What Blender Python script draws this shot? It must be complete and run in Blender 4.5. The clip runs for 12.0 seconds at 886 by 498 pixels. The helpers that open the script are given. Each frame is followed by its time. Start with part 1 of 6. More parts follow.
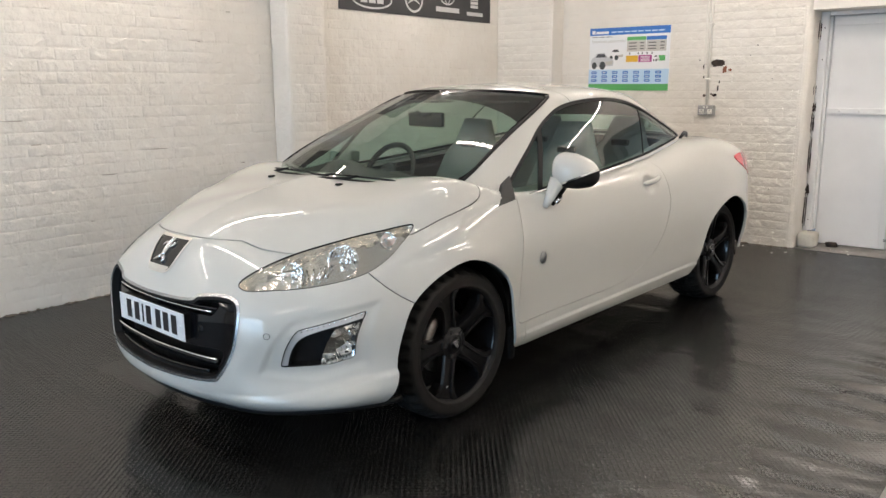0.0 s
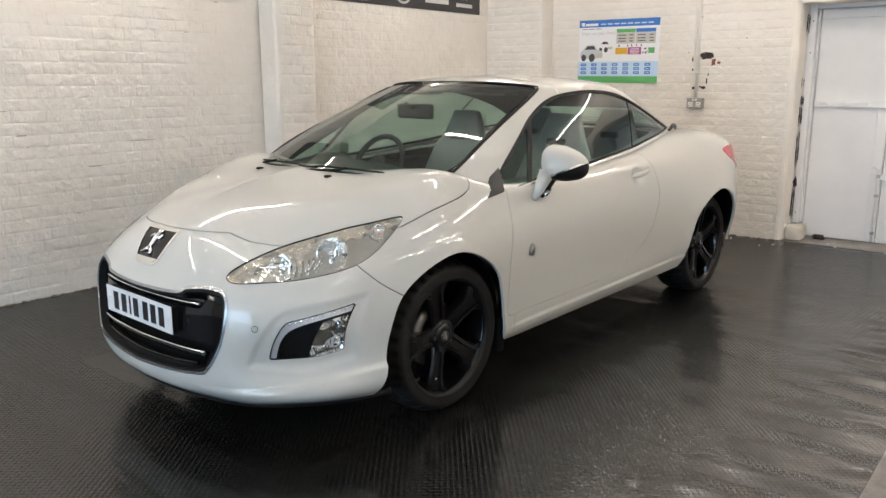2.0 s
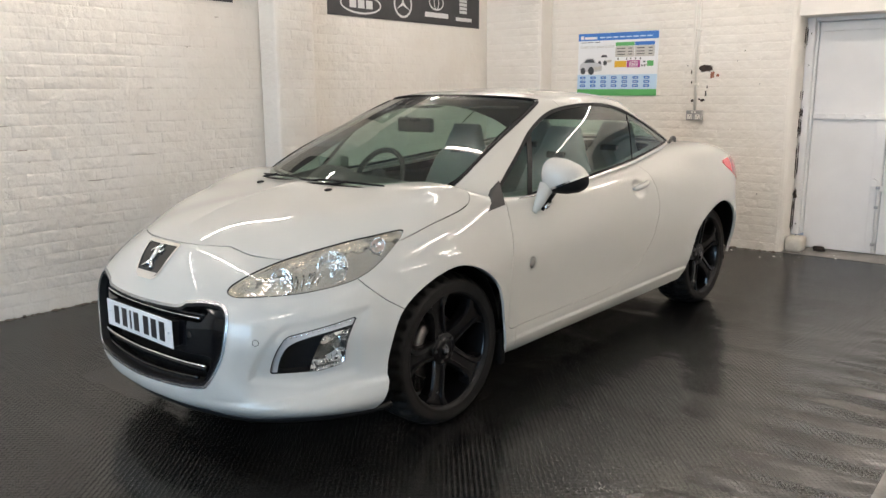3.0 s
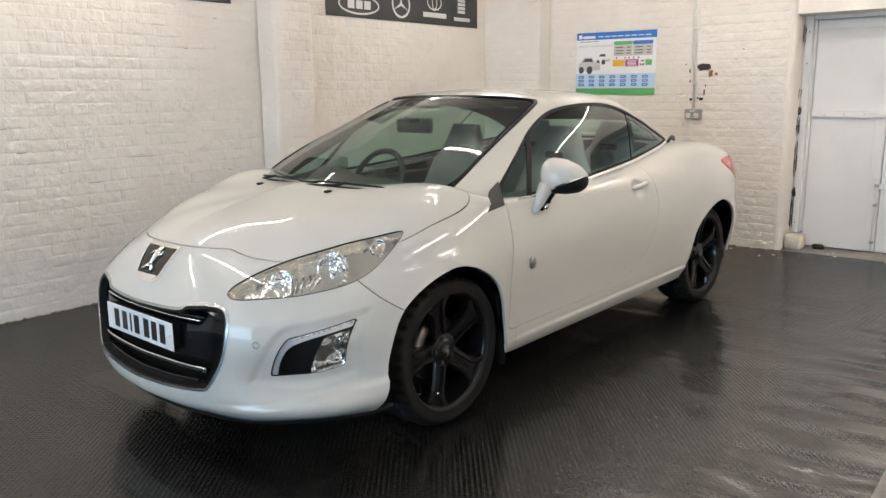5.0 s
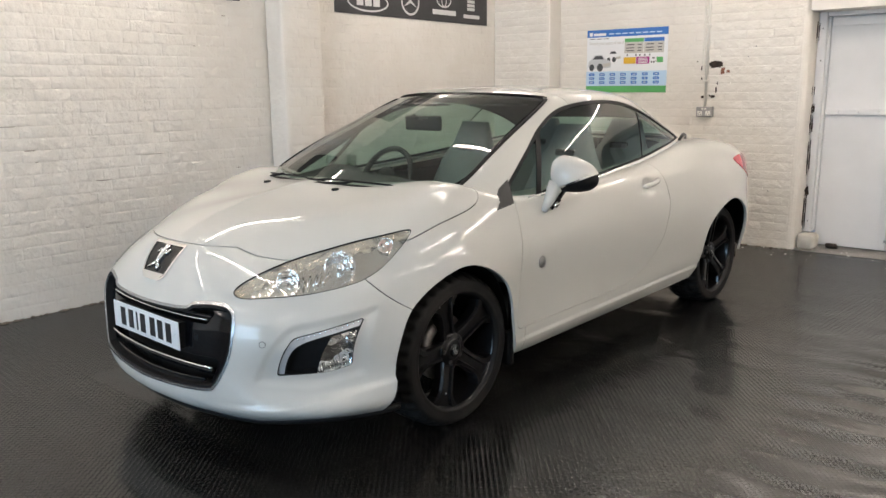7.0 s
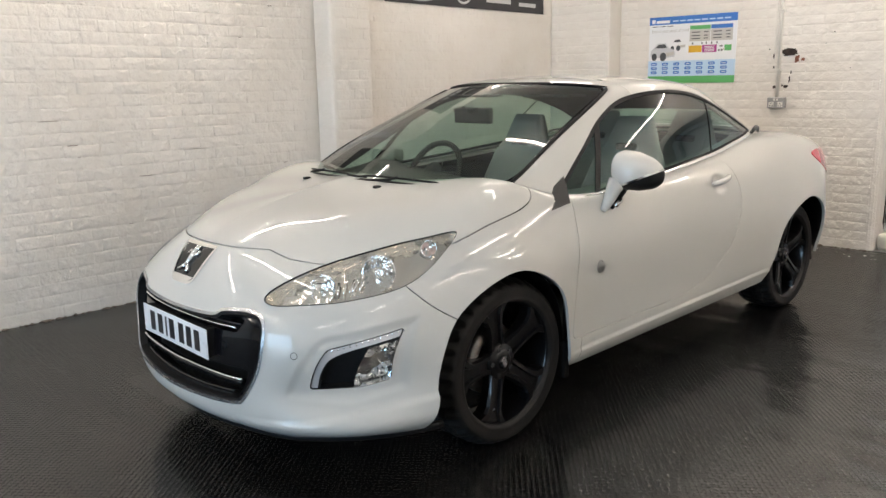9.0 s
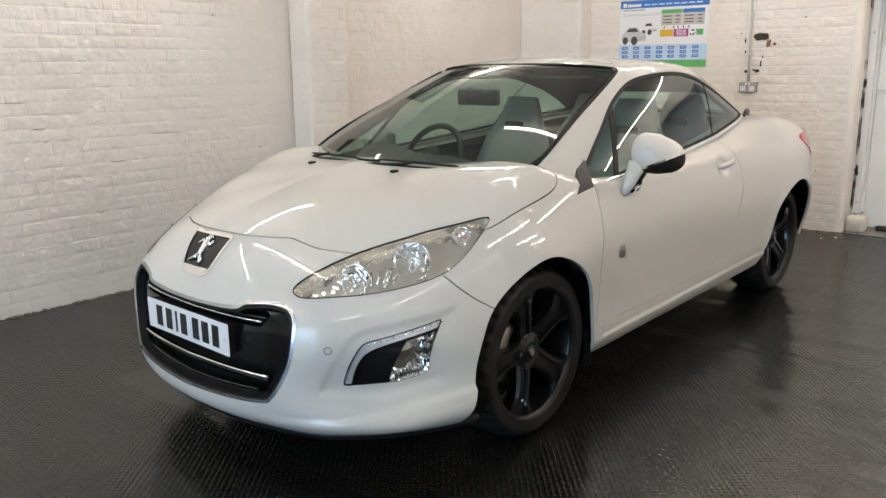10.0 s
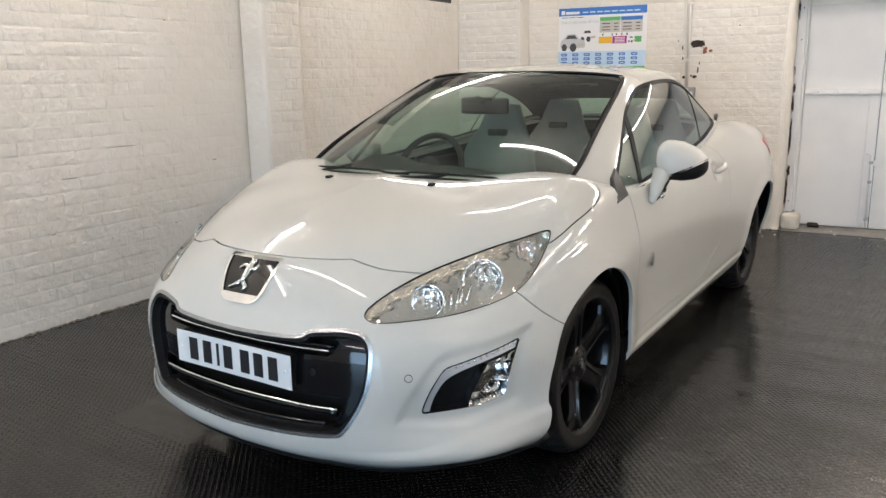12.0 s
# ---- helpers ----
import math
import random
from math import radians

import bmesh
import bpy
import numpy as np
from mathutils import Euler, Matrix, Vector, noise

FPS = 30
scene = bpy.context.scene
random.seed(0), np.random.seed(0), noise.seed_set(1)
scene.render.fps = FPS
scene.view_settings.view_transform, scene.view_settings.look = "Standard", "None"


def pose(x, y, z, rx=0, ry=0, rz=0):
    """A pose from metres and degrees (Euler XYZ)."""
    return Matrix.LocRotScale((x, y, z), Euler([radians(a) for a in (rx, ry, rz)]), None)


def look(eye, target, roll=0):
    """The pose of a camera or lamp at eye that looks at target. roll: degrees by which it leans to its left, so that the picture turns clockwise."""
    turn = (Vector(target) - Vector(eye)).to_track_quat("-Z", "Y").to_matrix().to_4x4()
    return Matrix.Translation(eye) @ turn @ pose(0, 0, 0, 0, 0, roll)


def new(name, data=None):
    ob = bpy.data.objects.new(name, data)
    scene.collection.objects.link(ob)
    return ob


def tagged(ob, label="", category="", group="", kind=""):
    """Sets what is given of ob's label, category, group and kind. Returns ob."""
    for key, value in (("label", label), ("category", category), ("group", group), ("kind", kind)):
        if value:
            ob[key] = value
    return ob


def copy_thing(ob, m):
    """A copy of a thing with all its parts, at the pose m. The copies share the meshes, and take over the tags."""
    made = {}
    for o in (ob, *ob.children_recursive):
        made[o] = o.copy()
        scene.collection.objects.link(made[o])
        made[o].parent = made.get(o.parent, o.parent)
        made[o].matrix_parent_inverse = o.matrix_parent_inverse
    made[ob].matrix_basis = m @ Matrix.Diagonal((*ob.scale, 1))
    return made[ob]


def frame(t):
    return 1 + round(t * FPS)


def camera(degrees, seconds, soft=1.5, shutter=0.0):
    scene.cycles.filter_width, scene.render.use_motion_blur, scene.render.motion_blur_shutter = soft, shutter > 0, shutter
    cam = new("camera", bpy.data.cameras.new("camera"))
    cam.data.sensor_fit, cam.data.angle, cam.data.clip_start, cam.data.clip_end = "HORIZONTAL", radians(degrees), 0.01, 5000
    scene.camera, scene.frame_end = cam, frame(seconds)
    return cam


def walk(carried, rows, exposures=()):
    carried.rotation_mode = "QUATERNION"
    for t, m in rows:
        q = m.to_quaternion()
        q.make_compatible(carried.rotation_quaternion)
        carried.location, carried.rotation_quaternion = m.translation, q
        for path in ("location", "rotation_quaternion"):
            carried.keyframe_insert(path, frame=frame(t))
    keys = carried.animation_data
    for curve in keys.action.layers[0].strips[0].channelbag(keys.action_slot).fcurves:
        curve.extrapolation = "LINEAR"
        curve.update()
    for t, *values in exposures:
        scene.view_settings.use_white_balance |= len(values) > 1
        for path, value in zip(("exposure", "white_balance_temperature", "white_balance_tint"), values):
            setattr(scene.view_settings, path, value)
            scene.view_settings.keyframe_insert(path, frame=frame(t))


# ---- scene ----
cam = camera(59.0, 12.0)
PATH = [
    (0, (2.379, 2.915, 1.387), (0.936, 1.59, 0.984), -0.3),
    (0.5, (2.378, 2.917, 1.387), (0.933, 1.594, 0.986), -0.4),
    (1, (2.383, 2.917, 1.385), (0.938, 1.594, 0.984), -0.4),
    (1.5, (2.376, 2.917, 1.392), (0.929, 1.601, 0.973), -0.1),
    (2, (2.374, 2.912, 1.387), (0.916, 1.61, 0.964), -0.1),
    (2.5, (2.363, 2.907, 1.392), (0.901, 1.604, 0.986), -0.2),
    (3, (2.375, 2.91, 1.388), (0.912, 1.603, 0.997), -0.3),
    (5, (2.377, 2.908, 1.396), (0.913, 1.603, 1.003), -0.6),
    (5.5, (2.377, 2.904, 1.391), (0.917, 1.593, 1.002), -0.8),
    (6, (2.378, 2.902, 1.393), (0.926, 1.583, 1.003), -0.6),
    (6.5, (2.378, 2.903, 1.394), (0.927, 1.583, 1.005), -0.6),
    (8.3, (2.2, 2.778, 1.374), (0.788, 1.431, 0.935), -1.3),
    (8.5, (2.192, 2.764, 1.379), (0.8, 1.392, 0.956), -1.3),
    (9, (2.139, 2.727, 1.373), (0.792, 1.307, 0.963), -1.0),
    (9.5, (2.196, 2.577, 1.367), (0.805, 1.203, 0.941), -0.8),
    (10, (2.282, 2.409, 1.355), (0.831, 1.107, 0.908), -0.7),
    (10.5, (2.239, 2.244, 1.328), (0.757, 0.981, 0.871), -0.5),
    (11, (2.227, 2.075, 1.321), (0.697, 0.877, 0.847), -0.5),
    (11.5, (2.392, 1.964, 1.35), (0.799, 0.847, 0.89), -0.8),
    (12, (2.546, 1.873, 1.375), (0.916, 0.799, 0.937), -0.9),
]
walk(cam, [(t, look(eye, target, roll)) for t, eye, target, roll in PATH])


# ---- light ----
world = bpy.data.worlds.new("world")
scene.world = world
world.use_nodes = True
world.node_tree.nodes["Background"].inputs[0].default_value = (0.75, 0.85, 1.0, 1)
world.node_tree.nodes["Background"].inputs[1].default_value = 0.35
ROOM = pose(0, 0, 0, 0, 0, 2.53)
TUBE = 43.8
DAY = 200.0


# ---- materials ----
def material(name, colour, rough=0.5, metal=0.0, coat=0.0, coat_rough=0.03, spec=0.5):
    m = bpy.data.materials.new(name)
    m.use_nodes = True
    b = m.node_tree.nodes["Principled BSDF"]
    b.inputs["Base Color"].default_value = (*colour, 1)
    b.inputs["Roughness"].default_value = rough
    b.inputs["Metallic"].default_value = metal
    b.inputs["Coat Weight"].default_value = coat
    b.inputs["Coat Roughness"].default_value = coat_rough
    b.inputs["Specular IOR Level"].default_value = spec
    return m


def node(m, kind, **values):
    n = m.node_tree.nodes.new(kind)
    for key, value in values.items():
        if key == "inputs":
            for k, v in value.items():
                n.inputs[k].default_value = v
        elif key == "operation":
            n.operation = value
        elif key == "blend_type":
            n.blend_type = value
        elif key == "data_type":
            n.data_type = value
        elif key == "feature":
            n.feature = value
        elif key == "distance":
            n.distance = value
    return n


def link(m, a, i, b, j):
    m.node_tree.links.new(a.outputs[i], b.inputs[j])


def bsdf(m):
    return m.node_tree.nodes["Principled BSDF"]


def place(m, scale=1.0):
    """World-sized coordinates, the same for all pieces of a surface."""
    geo = node(m, "ShaderNodeNewGeometry")
    vec = node(m, "ShaderNodeVectorMath", operation="SCALE")
    vec.inputs["Scale"].default_value = scale
    link(m, geo, "Position", vec, 0)
    return vec


def noise_tex(m, vec, scale, detail=3, rough=0.55):
    n = node(m, "ShaderNodeTexNoise", inputs={"Scale": scale, "Detail": detail, "Roughness": rough})
    link(m, vec, 0, n, "Vector")
    return n


def ramp(m, src, out, stops):
    r = node(m, "ShaderNodeValToRGB")
    e = r.color_ramp.elements
    while len(e) < len(stops):
        e.new(0.5)
    for el, (p, c) in zip(e, stops):
        el.position = p
        el.color = (*c, 1) if len(c) == 3 else c
    link(m, src, out, r, 0)
    return r


def bump(m, src, out, strength, distance):
    b = node(m, "ShaderNodeBump", inputs={"Strength": strength, "Distance": distance})
    link(m, src, out, b, "Height")
    prev = bsdf(m).inputs["Normal"]
    if prev.is_linked:
        m.node_tree.links.new(prev.links[0].from_socket, b.inputs["Normal"])
    link(m, b, 0, bsdf(m), "Normal")
    return b


def worn(name, a, b, scale, rough, relief, fine=60.0, metal=0.0, spec=0.4):
    """Two-scale surface: blotches between colours a and b, with fine relief."""
    m = material(name, a, rough, metal, spec=spec)
    vec = place(m)
    big = noise_tex(m, vec, scale, 5, 0.6)
    r = ramp(m, big, 0, [(0.35, a), (0.68, b)])
    link(m, r, 0, bsdf(m), "Base Color")
    small = noise_tex(m, vec, fine, 4, 0.6)
    rr = ramp(m, small, 0, [(0.3, (rough - 0.1,) * 3), (0.7, (min(rough + 0.12, 1),) * 3)])
    link(m, rr, 0, bsdf(m), "Roughness")
    if relief:
        bump(m, small, 0, 0.5, relief)
    return m


def painted_brick():
    m = material("white painted brick", (0.78, 0.74, 0.68), 0.6)
    vec = place(m)
    big = noise_tex(m, vec, 1.3, 4, 0.6)
    r = ramp(m, big, 0, [(0.3, (0.80, 0.765, 0.71)), (0.7, (0.72, 0.67, 0.60))])
    tiny = noise_tex(m, vec, 9.0, 6, 0.7)
    chips = ramp(m, tiny, 0, [(0.22, (1, 1, 1)), (0.27, (0, 0, 0))])
    mix = node(m, "ShaderNodeMix", data_type="RGBA")
    mix.inputs[7].default_value = (0.42, 0.33, 0.26, 1)
    link(m, chips, 0, mix, 0)
    link(m, r, 0, mix, 6)
    link(m, mix, 2, bsdf(m), "Base Color")
    lumps = noise_tex(m, vec, 22.0, 4, 0.58)
    grain = noise_tex(m, vec, 140.0, 3, 0.6)
    swell = noise_tex(m, vec, 7.0, 3, 0.5)
    bump(m, swell, 0, 0.5, 0.035)
    bump(m, lumps, 0, 0.65, 0.012)
    bump(m, grain, 0, 0.2, 0.002)
    return m


def rubber_mat(name="black ribbed rubber matting", flat=False):
    """Black rubber sheet with a raised bar tread, laid crosswise in alternate cells."""
    m = material(name, (0.008, 0.008, 0.008), 0.28, spec=0.5)
    bsdf(m).inputs["IOR"].default_value = 1.48
    vec = place(m)
    blot = noise_tex(m, vec, 1.7, 5, 0.65)
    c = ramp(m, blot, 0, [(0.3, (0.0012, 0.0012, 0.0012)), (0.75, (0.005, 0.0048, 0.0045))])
    # greyer base colour from y 1.3 to 2.2, mottled by noise, faint elsewhere
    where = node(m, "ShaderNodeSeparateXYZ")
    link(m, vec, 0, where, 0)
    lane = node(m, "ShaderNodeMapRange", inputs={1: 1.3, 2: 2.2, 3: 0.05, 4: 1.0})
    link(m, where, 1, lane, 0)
    mottle = noise_tex(m, vec, 2.6, 6, 0.7)
    mottle_ramp = ramp(m, mottle, 0, [(0.25, (0.55,) * 3), (0.75, (1, 1, 1))])
    grey_amount = node(m, "ShaderNodeMath", operation="MULTIPLY")
    link(m, lane, 0, grey_amount, 0)
    link(m, mottle_ramp, 0, grey_amount, 1)
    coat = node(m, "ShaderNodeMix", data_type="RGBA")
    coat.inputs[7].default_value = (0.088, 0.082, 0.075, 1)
    link(m, grey_amount, 0, coat, 0)
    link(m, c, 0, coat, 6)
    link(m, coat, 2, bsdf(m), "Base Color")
    scuff = noise_tex(m, vec, 4.5, 6, 0.7)
    rr = ramp(m, scuff, 0, [(0.3, (0.11,) * 3), (0.7, (0.22,) * 3)])
    link(m, rr, 0, bsdf(m), "Roughness")
    rot = node(m, "ShaderNodeVectorRotate")
    rot.inputs["Angle"].default_value = radians(47.5)
    link(m, vec, 0, rot, "Vector")
    cell = node(m, "ShaderNodeVectorMath", operation="SCALE")
    cell.inputs["Scale"].default_value = 1 / 0.020
    link(m, rot, 0, cell, 0)
    chk = node(m, "ShaderNodeTexChecker", inputs={"Scale": 1.0, "Color1": (1, 1, 1, 1), "Color2": (0, 0, 0, 1)})
    link(m, cell, 0, chk, "Vector")
    fr = node(m, "ShaderNodeVectorMath", operation="FRACTION")
    link(m, cell, 0, fr, 0)
    half = node(m, "ShaderNodeVectorMath", operation="SUBTRACT", inputs={1: (0.5, 0.5, 0.5)})
    link(m, fr, 0, half, 0)
    ab = node(m, "ShaderNodeVectorMath", operation="ABSOLUTE")
    link(m, half, 0, ab, 0)
    sep = node(m, "ShaderNodeSeparateXYZ")
    link(m, ab, 0, sep, 0)

    def oval(a, b):
        p = node(m, "ShaderNodeMath", operation="MULTIPLY", inputs={1: 2.3})
        q = node(m, "ShaderNodeMath", operation="MULTIPLY", inputs={1: 5.5})
        link(m, sep, a, p, 0)
        link(m, sep, b, q, 0)
        pp = node(m, "ShaderNodeMath", operation="POWER", inputs={1: 2.0})
        qq = node(m, "ShaderNodeMath", operation="POWER", inputs={1: 2.0})
        link(m, p, 0, pp, 0)
        link(m, q, 0, qq, 0)
        s = node(m, "ShaderNodeMath", operation="ADD")
        link(m, pp, 0, s, 0)
        link(m, qq, 0, s, 1)
        r = ramp(m, s, 0, [(0.55, (1, 1, 1)), (0.95, (0, 0, 0))])
        return r
    o1, o2 = oval(0, 1), oval(1, 0)
    mix = node(m, "ShaderNodeMix", data_type="RGBA")
    link(m, chk, 0, mix, 0)
    link(m, o1, 0, mix, 6)
    link(m, o2, 0, mix, 7)
    if not flat:
        bump(m, mix, 2, 0.5, 0.003)
    bars = ramp(m, mix, 2, [(0.2, (0.20,) * 3), (0.8, (0.05,) * 3)])
    both = node(m, "ShaderNodeMix", data_type="RGBA", inputs={0: 0.55})
    link(m, rr, 0, both, 6)
    link(m, bars, 0, both, 7)
    link(m, both, 2, bsdf(m), "Roughness")
    wide = node(m, "ShaderNodeVectorMath", operation="MULTIPLY", inputs={1: (4.6, 0.9, 1.0)})
    link(m, vec, 0, wide, 0)
    swell = noise_tex(m, wide, 1.0, 2, 0.4)
    bump(m, swell, 0, 0.7, 0.02)
    # slack waves where the sheet rises towards its loose edge
    spot = node(m, "ShaderNodeSeparateXYZ")
    link(m, vec, 0, spot, 0)
    slow = noise_tex(m, vec, 1.6, 2, 0.5)
    drift = node(m, "ShaderNodeMath", operation="MULTIPLY_ADD", inputs={1: 7.0})
    link(m, slow, 0, drift, 0)
    turns = node(m, "ShaderNodeMath", operation="MULTIPLY_ADD", inputs={1: 2 * math.pi / 0.25})
    link(m, spot, 0, turns, 0)
    link(m, drift, 0, turns, 2)
    wave = node(m, "ShaderNodeMath", operation="SINE")
    link(m, turns, 0, wave, 0)
    loose = node(m, "ShaderNodeMapRange", inputs={1: 1.72, 2: 2.12, 3: 0.0, 4: 1.0})
    link(m, spot, 1, loose, 0)
    lift = node(m, "ShaderNodeMath", operation="MULTIPLY")
    link(m, wave, 0, lift, 0)
    link(m, loose, 0, lift, 1)
    bump(m, lift, 0, 1.0, 0.0085)
    grit = noise_tex(m, vec, 55.0, 4, 0.6)
    bump(m, grit, 0, 0.1, 0.002)
    return m


def pearl_paint():
    m = material("pearl white car paint", (0.545, 0.54, 0.505), 0.5, 0.0, coat=1.0, coat_rough=0.008, spec=0.1)
    vec = place(m)
    fl = noise_tex(m, vec, 900.0, 2, 0.5)
    r = ramp(m, fl, 0, [(0.3, (0.527, 0.522, 0.487)), (0.7, (0.592, 0.587, 0.548))])
    link(m, r, 0, bsdf(m), "Base Color")
    return m


def tinted_glass(name, tint, rough=0.0, ior=1.52):
    """Thin car glass: a tinted clear sheet with a mirror-like face."""
    m = bpy.data.materials.new(name)
    m.use_nodes = True
    t = m.node_tree
    t.nodes.remove(t.nodes["Principled BSDF"])
    clear = t.nodes.new("ShaderNodeBsdfTransparent")
    clear.inputs[0].default_value = (*tint, 1)
    gloss = t.nodes.new("ShaderNodeBsdfGlossy")
    gloss.inputs["Roughness"].default_value = rough
    face = t.nodes.new("ShaderNodeLayerWeight")
    face.inputs[0].default_value = 0.5
    five = t.nodes.new("ShaderNodeMath")
    five.operation = "POWER"
    five.inputs[1].default_value = 4.5
    fres = t.nodes.new("ShaderNodeMapRange")
    fres.inputs[3].default_value = 2 * ((ior - 1) / (ior + 1)) ** 2
    fres.inputs[4].default_value = 0.95
    t.links.new(face.outputs["Facing"], five.inputs[0])
    t.links.new(five.outputs[0], fres.inputs[0])
    mix = t.nodes.new("ShaderNodeMixShader")
    t.links.new(fres.outputs[0], mix.inputs[0])
    t.links.new(clear.outputs[0], mix.inputs[1])
    t.links.new(gloss.outputs[0], mix.inputs[2])
    t.links.new(mix.outputs[0], t.nodes["Material Output"].inputs[0])
    return m


def glow(name, colour, strength):
    m = bpy.data.materials.new(name)
    m.use_nodes = True
    b = bsdf(m)
    b.inputs["Base Color"].default_value = (0.9, 0.9, 0.9, 1)
    b.inputs["Emission Color"].default_value = (*colour, 1)
    b.inputs["Emission Strength"].default_value = strength
    return m


BRICK = painted_brick()
PLASTER = worn("white painted plaster", (0.78, 0.75, 0.70), (0.70, 0.66, 0.60), 2.2, 0.6, 0.004)
CEILING = worn("white ceiling boards", (0.75, 0.75, 0.73), (0.70, 0.69, 0.67), 1.5, 0.7, 0.002)
DOORWHITE = worn("white gloss door paint", (0.80, 0.79, 0.78), (0.74, 0.73, 0.72), 1.8, 0.42, 0.0015)
GREYPIER = worn("cream painted stone", (0.72, 0.68, 0.60), (0.55, 0.50, 0.42), 7.0, 0.7, 0.012, 35.0)
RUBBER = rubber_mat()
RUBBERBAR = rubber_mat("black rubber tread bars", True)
CONCRETE = worn("worn grey concrete", (0.16, 0.15, 0.14), (0.30, 0.28, 0.26), 5.0, 0.6, 0.004)
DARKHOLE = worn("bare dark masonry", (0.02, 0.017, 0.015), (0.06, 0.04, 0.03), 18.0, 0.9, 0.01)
PAINT = pearl_paint()
BLACK = worn("black textured plastic", (0.005, 0.005, 0.0055), (0.009, 0.009, 0.009), 20, 0.55, 0.0006, 300.0, spec=0.2)
LINER = material("matt black arch liner", (0.006, 0.006, 0.006), 0.95, spec=0.05)
BANDM = material("black enamel glass edge", (0.004, 0.004, 0.005), 0.25, spec=0.15)
PIANO = material("gloss black plastic", (0.004, 0.004, 0.005), 0.07, spec=0.45)
TYRE = worn("black tyre rubber", (0.008, 0.0076, 0.0072), (0.015, 0.014, 0.013), 12, 0.55, 0.001, 160.0, spec=0.22)
RIM = material("satin black alloy", (0.0035, 0.0035, 0.004), 0.32, 0.0, coat=0.55, coat_rough=0.05, spec=0.12)
CHROME = material("chrome", (0.86, 0.86, 0.85), 0.08, 1.0)
SATIN = material("satin chrome", (0.46, 0.46, 0.465), 0.27, 0.85)
STEEL = worn("brushed steel", (0.45, 0.45, 0.44), (0.35, 0.34, 0.33), 14, 0.35, 0.0004, 200.0, metal=1.0)
SAILM = material("dark grey moulded plastic", (0.026, 0.025, 0.024), 0.35)
DISC = worn("brake disc iron", (0.25, 0.24, 0.23), (0.12, 0.10, 0.09), 20, 0.4, 0.0004, 200.0, metal=0.9)
GLASS = tinted_glass("green tinted glass", (0.66, 0.78, 0.715), 0.0, 1.5)
SIDEGLASS = tinted_glass("green tinted side glass", (0.50, 0.65, 0.605), 0.0, 1.56)
CLEAR = tinted_glass("clear lamp lens", (0.97, 0.97, 0.96), 0.0, 1.38)
REFLECTOR = material("bright lamp reflector", (0.92, 0.92, 0.92), 0.06, 1.0)
AMBER = material("pale amber bulb", (0.80, 0.58, 0.48), 0.2, coat=1.0)
REDLENS = material("red lamp lens", (0.62, 0.035, 0.045), 0.15, coat=0.6)
PLATE = worn("white reflective plate", (0.80, 0.81, 0.82), (0.74, 0.75, 0.76), 9, 0.35, 0)
INK = material("black lettering", (0.015, 0.015, 0.017), 0.4)
DASH = worn("dark grey soft plastic", (0.022, 0.022, 0.023), (0.035, 0.035, 0.035), 20, 0.6, 0.0008, 260.0)
LEATHER = worn("pale grey leather", (0.27, 0.30, 0.315), (0.22, 0.245, 0.26), 9, 0.5, 0.001, 120.0)
LINING = worn("dark grey headlining cloth", (0.040, 0.040, 0.040), (0.028, 0.028, 0.028), 9, 0.9, 0.0008, 300.0)
BANNER = worn("dark grey printed vinyl", (0.035, 0.034, 0.036), (0.05, 0.048, 0.05), 4, 0.4, 0)
PALEPRINT = material("pale grey print", (0.62, 0.62, 0.62), 0.5)
PVC = material("white plastic conduit", (0.74, 0.71, 0.65), 0.5)
SOCKETM = material("grey metal-clad socket", (0.34, 0.33, 0.32), 0.4, 0.6)
LAMP = glow("fluorescent tube", (1.0, 0.897, 0.81), TUBE)


# ---- building helpers ----
def mesh_of(bm, name):
    me = bpy.data.meshes.new(name)
    bm.to_mesh(me)
    bm.free()
    return me


def part(name, bm, mat, parent=None, label="", smooth=False):
    me = bm if isinstance(bm, bpy.types.Mesh) else mesh_of(bm, name)
    if mat and not me.materials:
        me.materials.append(mat)
    if smooth:
        me.polygons.foreach_set("use_smooth", [True] * len(me.polygons))
    ob = new(name, me)
    if parent:
        ob.parent = parent
    if label:
        ob["label"] = label
    return ob


def empty(name, label, category, group="", kind=""):
    return tagged(new(name), label, category, group, kind)


def box(bm, x0, x1, y0, y1, z0, z1, bevel=0.0, seg=2):
    r = bmesh.ops.create_cube(bm, size=1)
    vs = r["verts"]
    for v in vs:
        v.co = Vector((x0 + (v.co.x + 0.5) * (x1 - x0), y0 + (v.co.y + 0.5) * (y1 - y0), z0 + (v.co.z + 0.5) * (z1 - z0)))
    if bevel:
        es = {e for v in vs for e in v.link_edges}
        bmesh.ops.bevel(bm, geom=list(es), offset=bevel, segments=seg, affect="EDGES", profile=0.5)
    return bm


def bbox(*a, **k):
    return box(bmesh.new(), *a, **k)


